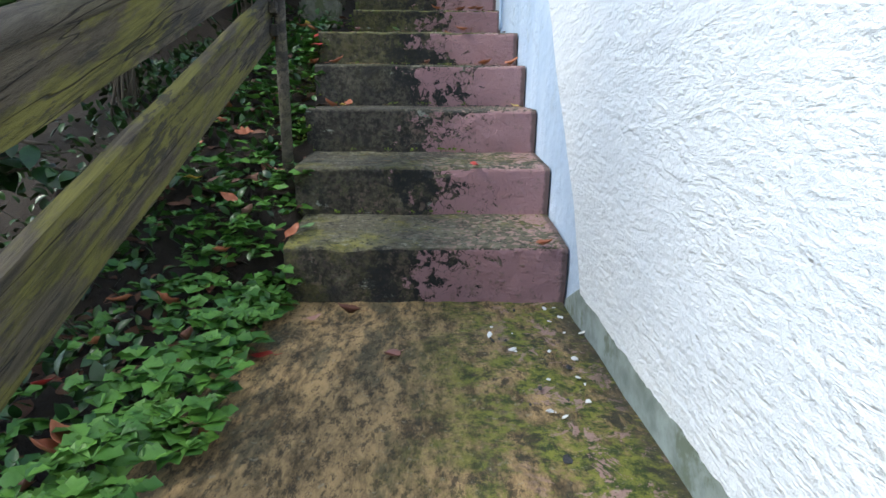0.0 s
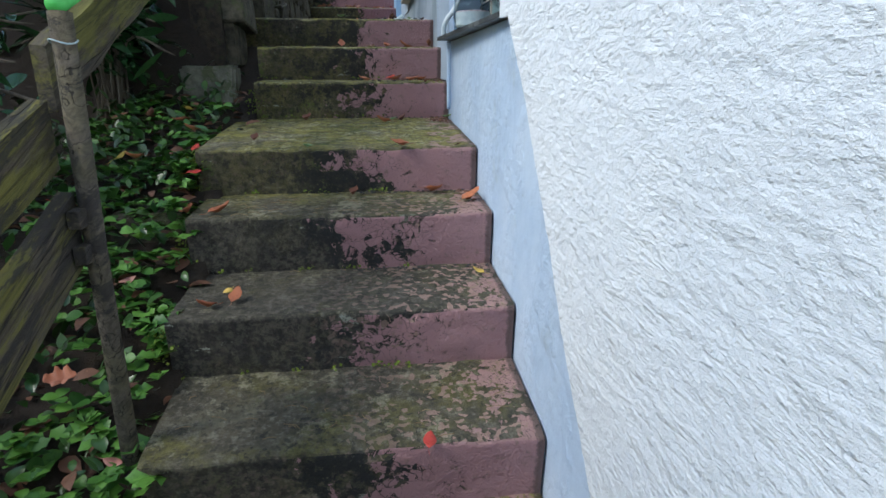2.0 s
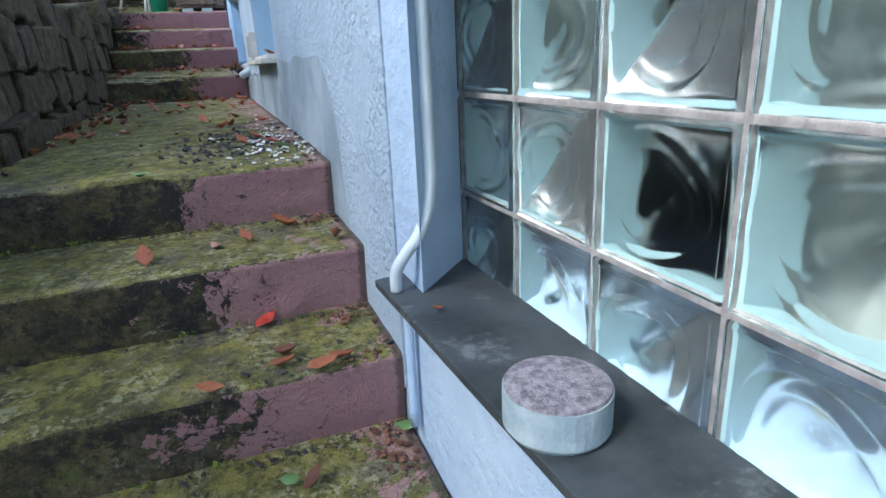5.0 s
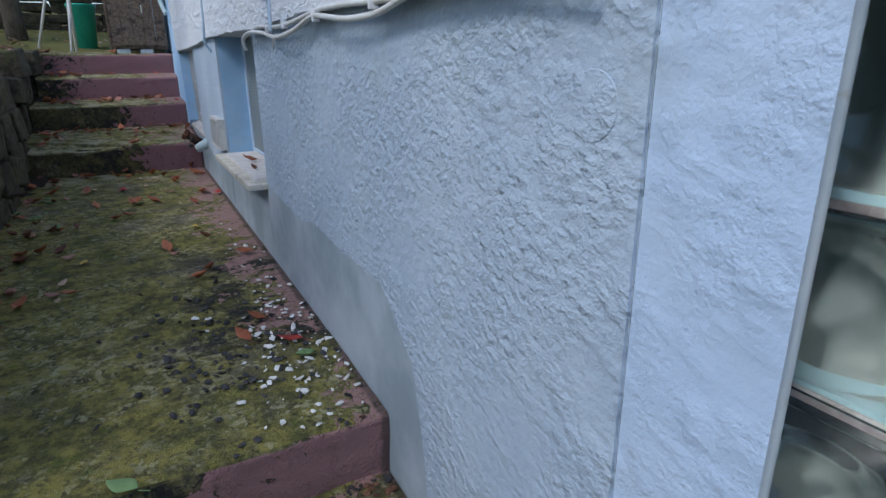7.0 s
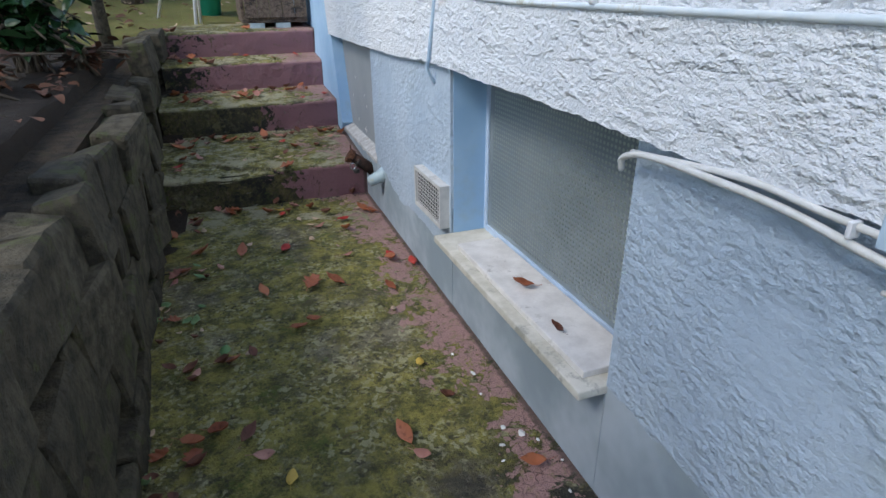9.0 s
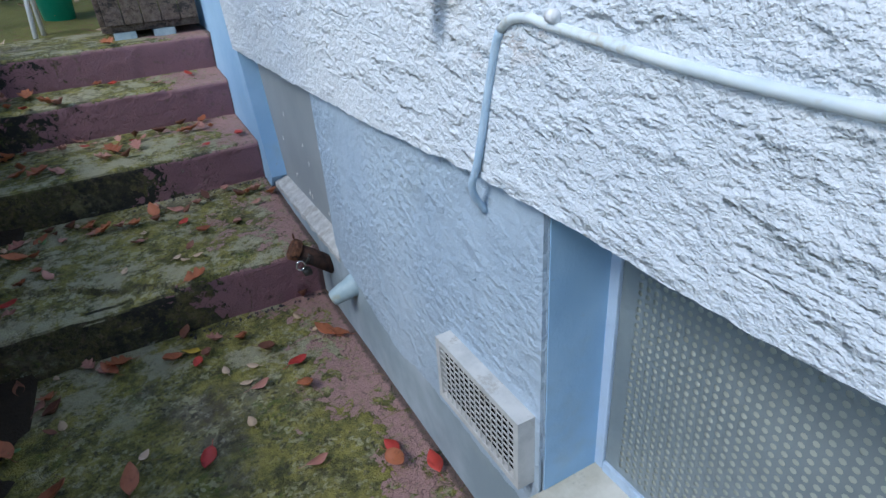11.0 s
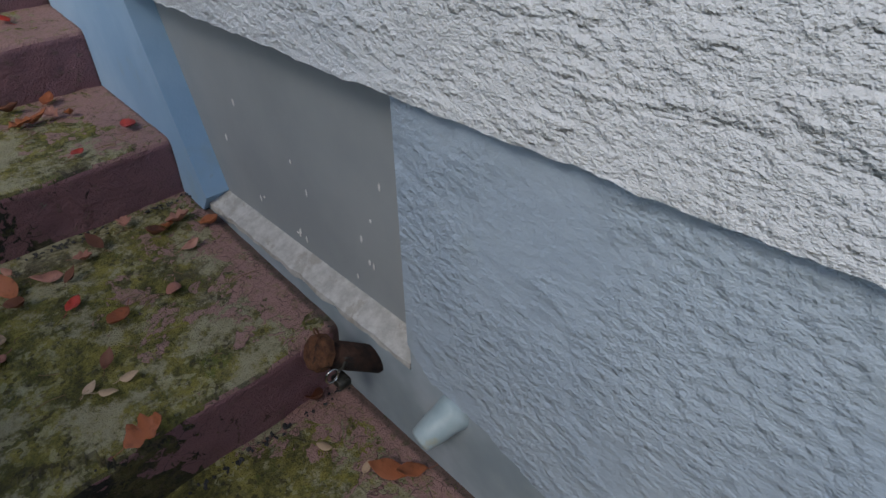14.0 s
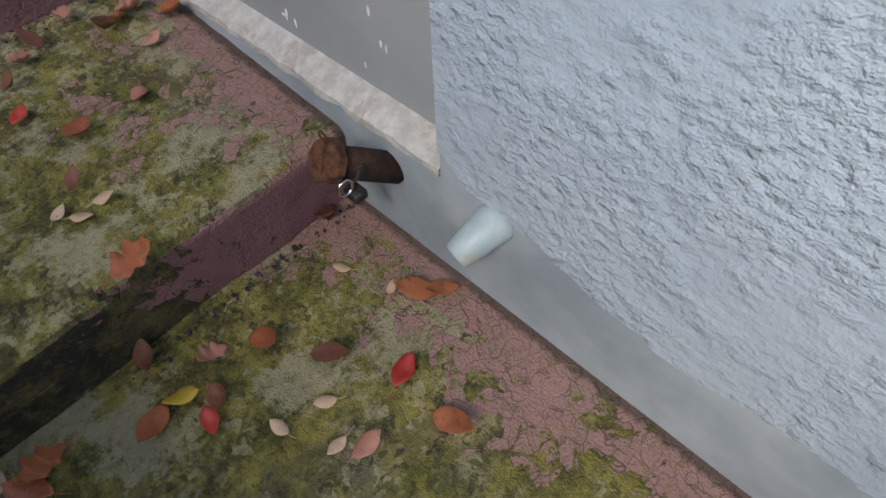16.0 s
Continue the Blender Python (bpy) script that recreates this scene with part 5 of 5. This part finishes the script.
add("floor_beam", sbox(SHX0 - .02, SHX1, SHY + .02, SHY + .6, 2.175, 2.204, .004), SHEDW, smooth=False)
add("roof", sbox(SHX0 - .1, SHX1, SHY - .08, SHY + .75, 3.605, 3.64, .004), SLATE, smooth=False)
for x in (SHX0 + .06, SHX0 + .22):
    add("concrete_foot", sbox(x - .04, x + .05, SHY + .01, SHY + .15, 2.12, 2.174, .004), PUCKSIDE, "grey-blue concrete foot", smooth=False)
for y in (SHY + .5,):
    add("concrete_foot", sbox(SHX0 + .02, SHX0 + .11, y, y + .1, 2.12, 2.174, .004), PUCKSIDE, smooth=False)
g, add = at_origin("downpipe", "light grey bent downpipe at the house corner", "pipe", (-.03, Y12, 2.3))
add("pipe", tube(curve_points([(-.035, Y12 + .06, 3.6), (-.035, Y12 + .06, 2.62), (-.032, Y12 + .04, 2.50), (-.012, Y12 - .02, 2.42)]), .017, 12), PIPEGREY)
g, add = at_origin("green_bin", "teal green tapered plastic bin on the lawn", "bin", (-.6, 7.6, 2.2))
gz = garden_z(7.6)
add("body", lathe([(.072, 0), (.105, .34), (.112, .345), (.112, .365), (.10, .365)], (-.60, 7.62, gz), (0, 0, 1)), TEAL)
add("rim_band", lathe([(.1125, .347), (.115, .35), (.115, .36), (.1125, .363)], (-.60, 7.62, gz), (0, 0, 1)), TEAL)
g, add = at_origin("folding_rack", "white folding rack with thin crossed legs", "rack", (-1.0, Y12 + .75, 2.2))
for a, b2 in (((-.70, 7.20, gz - .03), (-.62, 7.5, 3.1)), ((-.67, 7.28, gz - .03), (-.64, 7.3, 3.1)), ((-.95, 7.5, gz - .01), (-.66, 7.35, 3.1))):
    add("leg", tube([a, b2], .011, 8), WHITEP)
g, add = at_origin("garden_post", "weathered round wooden post in the bed above the wall", "post", (-1.2, Y12, 2.1))
add("shaft", tube([(-1.16, Y12 - .10, 2.0), (-1.165, Y12 - .10, 2.6), (-1.17, Y12 - .09, 3.3)], [.035, .033, .03], 12), POSTW)


def tree(x, y, h, seed, label):
    z = ground_z(max(x, -8), min(y, 14))
    g = group("tree", label, "tree", (x, y, z))
    r = random.Random(seed)
    bm = bmesh.new()
    trunk = curve_points([(0, 0, -.1), (r.gauss(0, .05), r.gauss(0, .05), h * .35), (r.gauss(0, .12), r.gauss(0, .12), h * .75), (r.gauss(0, .2), r.gauss(0, .2), h)], 4)
    tube(trunk, [.085 - .07 * i / (len(trunk) - 1) for i in range(len(trunk))], 10, True, bm)
    verts, faces = [], []
    for _ in range(16):
        i = r.randrange(len(trunk) // 3, len(trunk))
        a = r.uniform(0, math.tau)
        ln = r.uniform(.35, .8) * h * .35
        e = trunk[i] + Vector((math.cos(a) * ln, math.sin(a) * ln, r.uniform(.1, .5) * ln))
        mid = trunk[i].lerp(e, .5) + Vector((0, 0, .1))
        tube([trunk[i], mid, e], [.025, .015, .006], 6, True, bm)
        for _ in range(60):
            p = trunk[i].lerp(e, r.uniform(.3, 1.1)) + Vector((r.gauss(0, .16), r.gauss(0, .16), r.gauss(0, .13)))
            m = Matrix.Translation(p) @ Euler((r.uniform(-1, 1), r.uniform(-1, 1), r.uniform(0, 6.28))).to_matrix().to_4x4()
            add_leaf(verts, faces, m, "oval", r.uniform(.06, .13), r.uniform(-.4, .1), .1, 3)
    part("trunk", bm, BARK, g, smooth=True)
    me = bpy.data.meshes.new("crown")
    me.from_pydata(verts, [], faces)
    me.materials.append(IVY)
    o = new("crown", me)
    o.parent = g


for i, (x, y, h) in enumerate(((-1.15, Y12 + 1.5, 3.2), (-1.9, Y12 + 1.3, 3.4), (-2.6, Y12 + 2.0, 3.6), (-3.3, Y12 + .6, 3.5), (-2.7, 4.5, 3.2), (-2.9, 2.6, 3.6), (-2.8, .8, 3.8), (-2.7, -.9, 3.8), (-3.6, 1.6, 4.2), (-3.4, -2.2, 4.0))):
    tree(x, y, h, 60 + i, "slender tree with brown bark and dark leafy crown behind the garden")
leaf_mass("hedge", [(x, y, z, .22, 60) for x, y, z in [(-3.0 + .35 * math.sin(k * 1.7), -2.4 + k * .33, 1.1 + .35 * (k % 4) + .10 * k) for k in range(30)]], "oval", (.06, .13), IVY, 80,
          label="dense dark hedge foliage along the garden edge", category="hedge", n=3, is_stuff=True)
leaf_mass("hedge", [(x, Y12 + 3.2 + .2 * math.sin(x * 5), 2.5 + .32 * k, .2, 60) for x in np.arange(-3.2, .4, .35) for k in range(4)], "oval", (.06, .12), IVY, 81,
          label="dark hedge foliage beyond the mossy lawn", category="hedge", n=3, is_stuff=True)
lw = group("garden_wall", "low rough stone wall beyond the mossy lawn", "wall", (-1.5, Y12 + 2.5, 2.2), kind="structure")
for row in range(5):
    x = -3.4
    while x < .3:
        me, w, hh = stone_meshes[rs.randrange(14)]
        ob = new("stone", me)
        ob.parent = lw
        ob.matrix_parent_inverse = Matrix.Translation(lw.location).inverted()
        ob.location = (x, Y12 + 2.6 + rs.uniform(-.02, .02), garden_z(Y12 + 2.6) - .02 + row * .11)
        ob.rotation_euler = (0, 0, -math.pi / 2)
        ob.scale = (1, 1.25, .10 / hh)
        x += w * 1.28


# ---- fallen leaves on the steps ----
def leaf_model(kind, size, material, curl, fold, label, stem=True):
    g = group("fallen_leaf", label, "leaf", (0, 0, -30), "fallen leaves on the steps")
    verts, faces = [], []
    add_leaf(verts, faces, Matrix(), kind, size, curl, fold, 20 if kind == "lobed" else 9)
    me = bpy.data.meshes.new("blade")
    me.from_pydata(verts, [], faces)
    me.materials.append(material)
    b = bmesh.new()
    b.from_mesh(me)
    for v in b.verts:
        v.co.z += noise.noise(v.co * 45 + Vector((size * 90, 0, 0))) * .006
        v.co.y -= size * .5
    bmesh.ops.solidify(b, geom=b.faces[:], thickness=.0006)
    low = min(v.co.z for v in b.verts)
    for v in b.verts:
        v.co.z -= low
    b.to_mesh(me)
    b.free()
    for p in me.polygons:
        p.use_smooth = True
    o = new("blade", me)
    o.parent = g
    if stem:
        part("stalk", tube([(0, -size * .5, .002), (size * .03, -size * .68, .001), (size * .05, -size * .82, .002)], .0007, 5), material, g)
    return g


MODELS = [
    leaf_model("oval", .070, L_RUST, .9, .35, "rust-brown curled dead leaf lying on the mossy concrete"),
    leaf_model("oval", .055, L_PINK, .5, .10, "dusky pink dead leaf lying on the mossy concrete"),
    leaf_model("oval", .060, L_RED, .35, .12, "crimson dead leaf lying on the mossy concrete"),
    leaf_model("lobed", .075, L_RUST, .6, .30, "ragged rust-brown dead leaf lying on the mossy concrete"),
    leaf_model("oval", .060, L_DARK, 1.2, .5, "dark brown crumpled dead leaf on the concrete"),
    leaf_model("oval", .055, L_YEL, .4, .12, "yellow dead leaf lying on the mossy concrete"),
    leaf_model("oval", .060, L_GREEN, .4, .15, "fallen green leaf lying on the mossy concrete"),
    leaf_model("oval", .040, L_TAN, .3, .10, "small pale tan dead leaf on the concrete"),
    leaf_model("lobed", .060, L_PINK, .8, .35, "ragged pinkish dead leaf lying on the concrete"),
]


def tread_z(y):
    """Height of the steps' upper face."""
    if y < 0:
        return .004
    for i in range(11, -1, -1):
        if y >= STEPS[i][0]:
            y1, z1 = (STEPS[i + 1][0], BASES[i + 1]) if i < 11 else (Y12 + .42, 2.17)
            if i == 7:
                return float(np.interp(y, [2.465, 2.86, 2.9, Y9], [1.388, 1.400, 1.402, BASES[8]]))
            return float(np.interp(y, [STEPS[i][0], y1], [STEPS[i][1], z1]))
    return 0


def lay(model, x, y, turn, size=1.0, tip=(0, 0)):
    q = copy_thing(MODELS[model], Matrix.Translation((x, y, tread_z(y) + .006)) @ Euler((radians(tip[0]), radians(tip[1]), radians(turn))).to_matrix().to_4x4())
    q.scale = (size, size, size)
    return q


LEAVES_LOWER = [(6, -0.55, 1.18, 150), (4, -0.41, 1.13, 340), (0, -0.25, 1.18, 80), (0, -0.15, 1.15, 230), (0, -0.04, 1.04, 300), (5, -0.05, 0.84, 40), (4, -0.74, 1.31, 0), (0, -0.79, 0.96, 300), (5, -0.74, 0.76, 160), (0, -0.71, 0.71, 350), (0, -0.77, 0.67, 140), (0, -0.29, 1.72, 120), (4, -0.21, 1.77, 300), (4, -0.61, 1.78, 340)]
LEAVES_SLAB = [(0, -0.8, 0.08, 350), (6, -0.77, 0.15, 300), (1, -0.7, -0.15, 250), (4, -0.61, -0.11, 90), (1, -0.48, -0.38, 140), (2, -0.77, -0.39, 90), (0, -0.77, -0.69, 330), (0, -0.07, 0.0, 240), (2, -0.25, 0.31, 0)]
LEAVES_UPPER = [(6, -0.47, 2.48, 40), (0, -0.15, 2.4, 100), (0, -0.25, 2.31, 20), (1, -0.32, 2.29, 190), (0, -0.47, 2.25, 10), (4, -0.05, 2.22, 170), (2, -0.24, 2.14, 300), (4, -0.22, 1.97, 240), (0, -0.23, 1.93, 270), (0, -0.12, 1.91, 250), (0, -0.16, 1.89, 280), (0, -0.36, 1.89, 80), (6, -0.25, 1.79, 230), (6, -0.01, 1.85, 60)]
LEAVES_TOP = [(4, -0.25, 5.96, 20), (1, -0.36, 5.92, 80), (2, -0.35, 5.81, 310), (0, -0.3, 5.71, 130), (1, -0.19, 5.72, 160), (1, -0.1, 5.83, 270), (0, -0.03, 5.87, 190), (8, -0.08, 5.93, 260), (7, -0.4, 5.59, 320), (7, -0.34, 5.57, 240), (7, -0.38, 5.56, 220), (7, -0.55, 5.59, 340), (3, -0.37, 5.44, 260), (1, -0.5, 5.75, 140), (4, -0.43, 5.87, 210), (0, -0.43, 5.93, 10), (7, -0.48, 5.8, 170), (8, -0.37, 5.35, 100), (0, -0.3, 5.31, 200), (4, -0.44, 5.42, 340), (5, -0.44, 5.33, 60), (0, -0.49, 5.32, 130), (2, -0.43, 5.27, 170), (4, -0.4, 5.29, 180)]
LEAVES_TOP_B = [(0, -0.05, 5.17, 70), (0, -0.08, 5.2, 40), (7, -0.1, 5.24, 300), (2, -0.19, 5.12, 300), (7, -0.3, 5.17, 50), (4, -0.25, 5.22, 220), (7, -0.13, 5.33, 40), (1, -0.3, 5.08, 260), (7, -0.33, 5.11, 90), (7, -0.37, 5.19, 10), (4, -0.08, 5.43, 180)]
LEAVES_LANDING = [(0, -0.77, 4.97, 270), (0, -0.83, 4.82, 260), (6, -0.77, 4.76, 70), (7, -0.76, 5.20, 20), (0, -0.88, 5.17, 20), (6, -0.89, 4.50, 240), (6, -0.87, 4.59, 210), (6, -0.78, 4.46, 350), (6, -0.7, 4.26, 170), (7, -0.59, 4.99, 320), (2, -0.46, 4.90, 150), (7, -0.35, 4.96, 20), (0, -0.2, 5.01, 190), (2, -0.03, 4.62, 0), (0, -0.16, 4.46, 40), (0, -0.33, 4.56, 60), (3, -0.41, 4.57, 340), (0, -0.57, 4.57, 20), (0, -0.44, 4.34, 120), (0, -0.49, 4.31, 260), (7, -0.19, 4.32, 180), (5, -0.2, 4.02, 160), (4, -0.18, 3.86, 90), (0, -0.32, 3.77, 20)]
LEAVES_LANDING_B = [(1, -0.3, 3.70, 210), (0, -0.21, 3.48, 200), (0, -0.25, 3.41, 230), (0, -0.08, 3.59, 80), (0, -0.78, 3.91, 240), (0, -0.72, 3.93, 240), (4, -0.77, 3.84, 290), (4, -0.66, 3.89, 330), (1, -0.63, 3.82, 240), (5, -0.58, 3.73, 350), (1, -0.65, 3.46, 60), (4, -0.79, 4.20, 320), (4, -0.69, 4.20, 170), (2, -0.92, 4.27, 270), (6, -0.91, 4.07, 150), (6, -0.87, 3.83, 190), (4, -0.85, 3.75, 270), (1, -0.76, 3.54, 160), (7, -0.63, 3.56, 330), (4, -0.82, 3.63, 190), (7, -0.87, 3.98, 350)]
EXTRA = [(2, -0.09, 4.71, 20), (0, -0.10, 4.67, 200), (0, -0.20, 2.92, 30), (2, -0.10, 2.86, 80), (6, -0.09, 2.77, 120), (0, -0.15, 3.02, 60)]
LEAVES_HIGH = [(0, -0.62, 4.92, 0), (1, -0.25, 4.76, 260), (1, -0.71, 5.89, 200), (6, -0.77, 5.91, 10), (0, -0.79, 5.82, 240), (0, -0.84, 5.83, 80), (1, -0.75, 5.68, 30), (0, -0.78, 5.72, 210), (3, -0.59, 5.89, 290), (8, -0.54, 5.89, 220), (3, -0.5, 5.88, 220), (0, -0.11, 5.92, 170), (3, -0.74, 6.12, 310), (1, -0.67, 6.1, 10), (3, -0.5, 6.21, 30), (8, -0.42, 6.21, 10), (4, -0.46, 6.13, 230), (2, -0.06, 6.14, 160), (0, -0.8, 6.14, 290), (0, -0.8, 6.47, 190), (2, -0.75, 6.43, 200), (3, -0.67, 6.46, 110), (8, -0.63, 6.43, 230)]
for m, x, y, turn in LEAVES_LOWER + LEAVES_SLAB + LEAVES_UPPER + LEAVES_TOP + LEAVES_TOP_B + LEAVES_LANDING + LEAVES_LANDING_B + LEAVES_HIGH + EXTRA:
    lay(m, x, y, turn + rnd.uniform(-12, 12), rnd.uniform(.72, 1.08), (rnd.uniform(-10, 10), rnd.uniform(-10, 10)))
for k in range(46):
    y = rnd.choice((Y9 - .05, Y9 - .12, Y10 - .05, Y10 - .10, Y11 - .05, Y12 - .05, 3.4, 4.2, 4.8)) + rnd.gauss(0, .03)
    lay(rnd.choice((0, 1, 3, 4, 7, 8)), rnd.uniform(-.88, -.60), y, rnd.uniform(0, 360), rnd.uniform(.6, 1.0), (rnd.uniform(-12, 12), rnd.uniform(-12, 12)))
for k in range(40):
    i = rnd.choice((8, 9, 10, 8, 9))
    y = STEPS[i + 1][0] - rnd.uniform(.02, .16) if k % 3 else STEPS[i][0] + rnd.uniform(.05, .3)
    lay(rnd.choice((0, 1, 2, 3, 4, 8, 8)), rnd.uniform(-.88, -.12), y, rnd.uniform(0, 360), rnd.uniform(.55, .95), (rnd.uniform(-14, 14), rnd.uniform(-14, 14)))
for k in range(34):
    lay(rnd.choice((4, 4, 3, 7, 6)), rnd.uniform(-.90, -.74), rnd.uniform(2.95, 5.3), rnd.uniform(0, 360), rnd.uniform(.4, .7), (rnd.uniform(-14, 14), rnd.uniform(-14, 14)))


for k in range(34):
    x, y = -rnd.uniform(.88, 1.25), rnd.uniform(-1.0, 1.9)
    q = lay(rnd.choice((0, 0, 1, 3, 5, 2, 4, 0)), x, y, rnd.uniform(0, 360), rnd.uniform(.7, 1.15), (rnd.uniform(-30, 30), rnd.uniform(-30, 30)))
    q.location.z = ground_z(x, y) + .095
tile_leaf = lay(0, .02, 3.86, 70, .8)
tile_leaf.location.z = BS + .021
tile_leaf = lay(4, -.005, 3.66, 20, .55)
tile_leaf.location.z = BS + .020
tile_leaf = lay(0, .0, 1.66, 120, .35)
tile_leaf.location.z = SILL + .019

for m in MODELS:
    for o in (*m.children_recursive, m):
        bpy.data.objects.remove(o)

CHIPS = random.Random(77)
chips = bmesh.new()
for k in range(16):
    m = Matrix.Translation((.0445, CHIPS.uniform(5.3, 5.85), 1.72 + CHIPS.random() ** 2 * .25)) @ Matrix.Diagonal((.0015, CHIPS.uniform(.002, .004), CHIPS.uniform(.003, .010), 1))
    bmesh.ops.create_icosphere(chips, subdivisions=1, radius=1, matrix=m)
part("paint_chips", chips, CHALK, None, "small white paint chips on the grey recessed panel", "stuff", "paint chips")

# ---- white flakes and cinders near the wall ----
def bits(name, spots, sizes, material, seed, label, category):
    r = random.Random(seed)
    bm = bmesh.new()
    for x, y, sx, sy, n in spots:
        for _ in range(n):
            px, py = min(r.gauss(x, sx), -.012), r.gauss(y, sy)
            s = r.uniform(*sizes)
            m = Matrix.Translation((px, py, tread_z(py) + s * .12 + .003)) @ Euler((r.gauss(0, .3), r.gauss(0, .3), r.random() * 6)).to_matrix().to_4x4() @ Matrix.Diagonal((s, s * r.uniform(.45, .9), s * r.uniform(.15, .4), 1))
            res = bmesh.ops.create_icosphere(bm, subdivisions=1, radius=1, matrix=m)
            for v in res["verts"]:
                v.co += Vector((r.gauss(0, .12), r.gauss(0, .12), r.gauss(0, .08))) * s
    return part(name, bm, material, None, label, "stuff", category)


bits("render_flakes", [(-.12, 2.84, .07, .16, 120), (-.07, 3.2, .04, .16, 26), (-.13, -.45, .08, .22, 16), (-.08, 3.5, .04, .3, 14), (-.06, -.08, .03, .05, 4)], (.0025, .012), CHALK, 21, "white fallen render flakes on the slab by the wall", "debris")
bits("cinders", [(-.22, 2.90, .12, .18, 170), (-.16, -.45, .08, .25, 12), (-.5, 2.95, .25, .35, 10), (-.3, 1.95, .2, .05, 10), (-.15, 2.40, .12, .03, 14)], (.004, .013), GRITM, 22, "dark cinders and dirt crumbs on the slab", "debris")


FOOT = [(x, STEPS[i][0] - .014, .09, .007, 34) for i in (3, 4, 5, 6, 7, 8, 9) for x in (-.12, -.34)]
bits("dirt_crumbs", FOOT, (.002, .007), GRITM, 23, "dark dirt crumbs gathered along the foot of each riser", "debris")
bits("leaf_crumbs", [(-.045, 1.80, .025, .07, 70), (-.045, 1.12, .02, .05, 26), (-.06, 2.11, .03, .03, 40), (-.06, 2.42, .03, .03, 40)], (.003, .010), LITTER, 24, "brown leaf crumbs in the corners by the wall", "debris")


def twigs(name, n, seed, areas, label):
    r = random.Random(seed)
    bm = bmesh.new()
    for _ in range(n):
        x0, x1, y0, y1 = areas[r.randrange(len(areas))]
        x, y, a, l = r.uniform(x0, x1), r.uniform(y0, y1), r.uniform(0, 6.28), r.uniform(.02, .06)
        z = tread_z(y) + .004
        c = r.uniform(-.3, .3) * l
        tube([(x, y, z), (x + math.cos(a) * l * .5 - math.sin(a) * c, y + math.sin(a) * l * .5 * .6, z + .003), (x + math.cos(a) * l, y + math.sin(a) * l * .6, z)], .0008, 4, False, bm)
    return part(name, bm, TWIG, None, label, "stuff", "debris")


TWIG = mat_simple("dry_straw", (.14, .09, .04), (.28, .20, .10), 30, .9)
twigs("pine_needles", 240, 51, [(-.85, -.02, 3.0, Y9 - .05), (-.85, -.02, Y9 + .05, Y10 - .05), (-.8, -.05, .33, .55), (-.8, -.05, .9, 1.1), (-.8, -.05, 1.2, 1.8), (-.8, -.05, 2.17, 2.4), (-.8, -.1, Y10 + .03, Y11 - .03)], "dry needles and straw scattered on the steps")
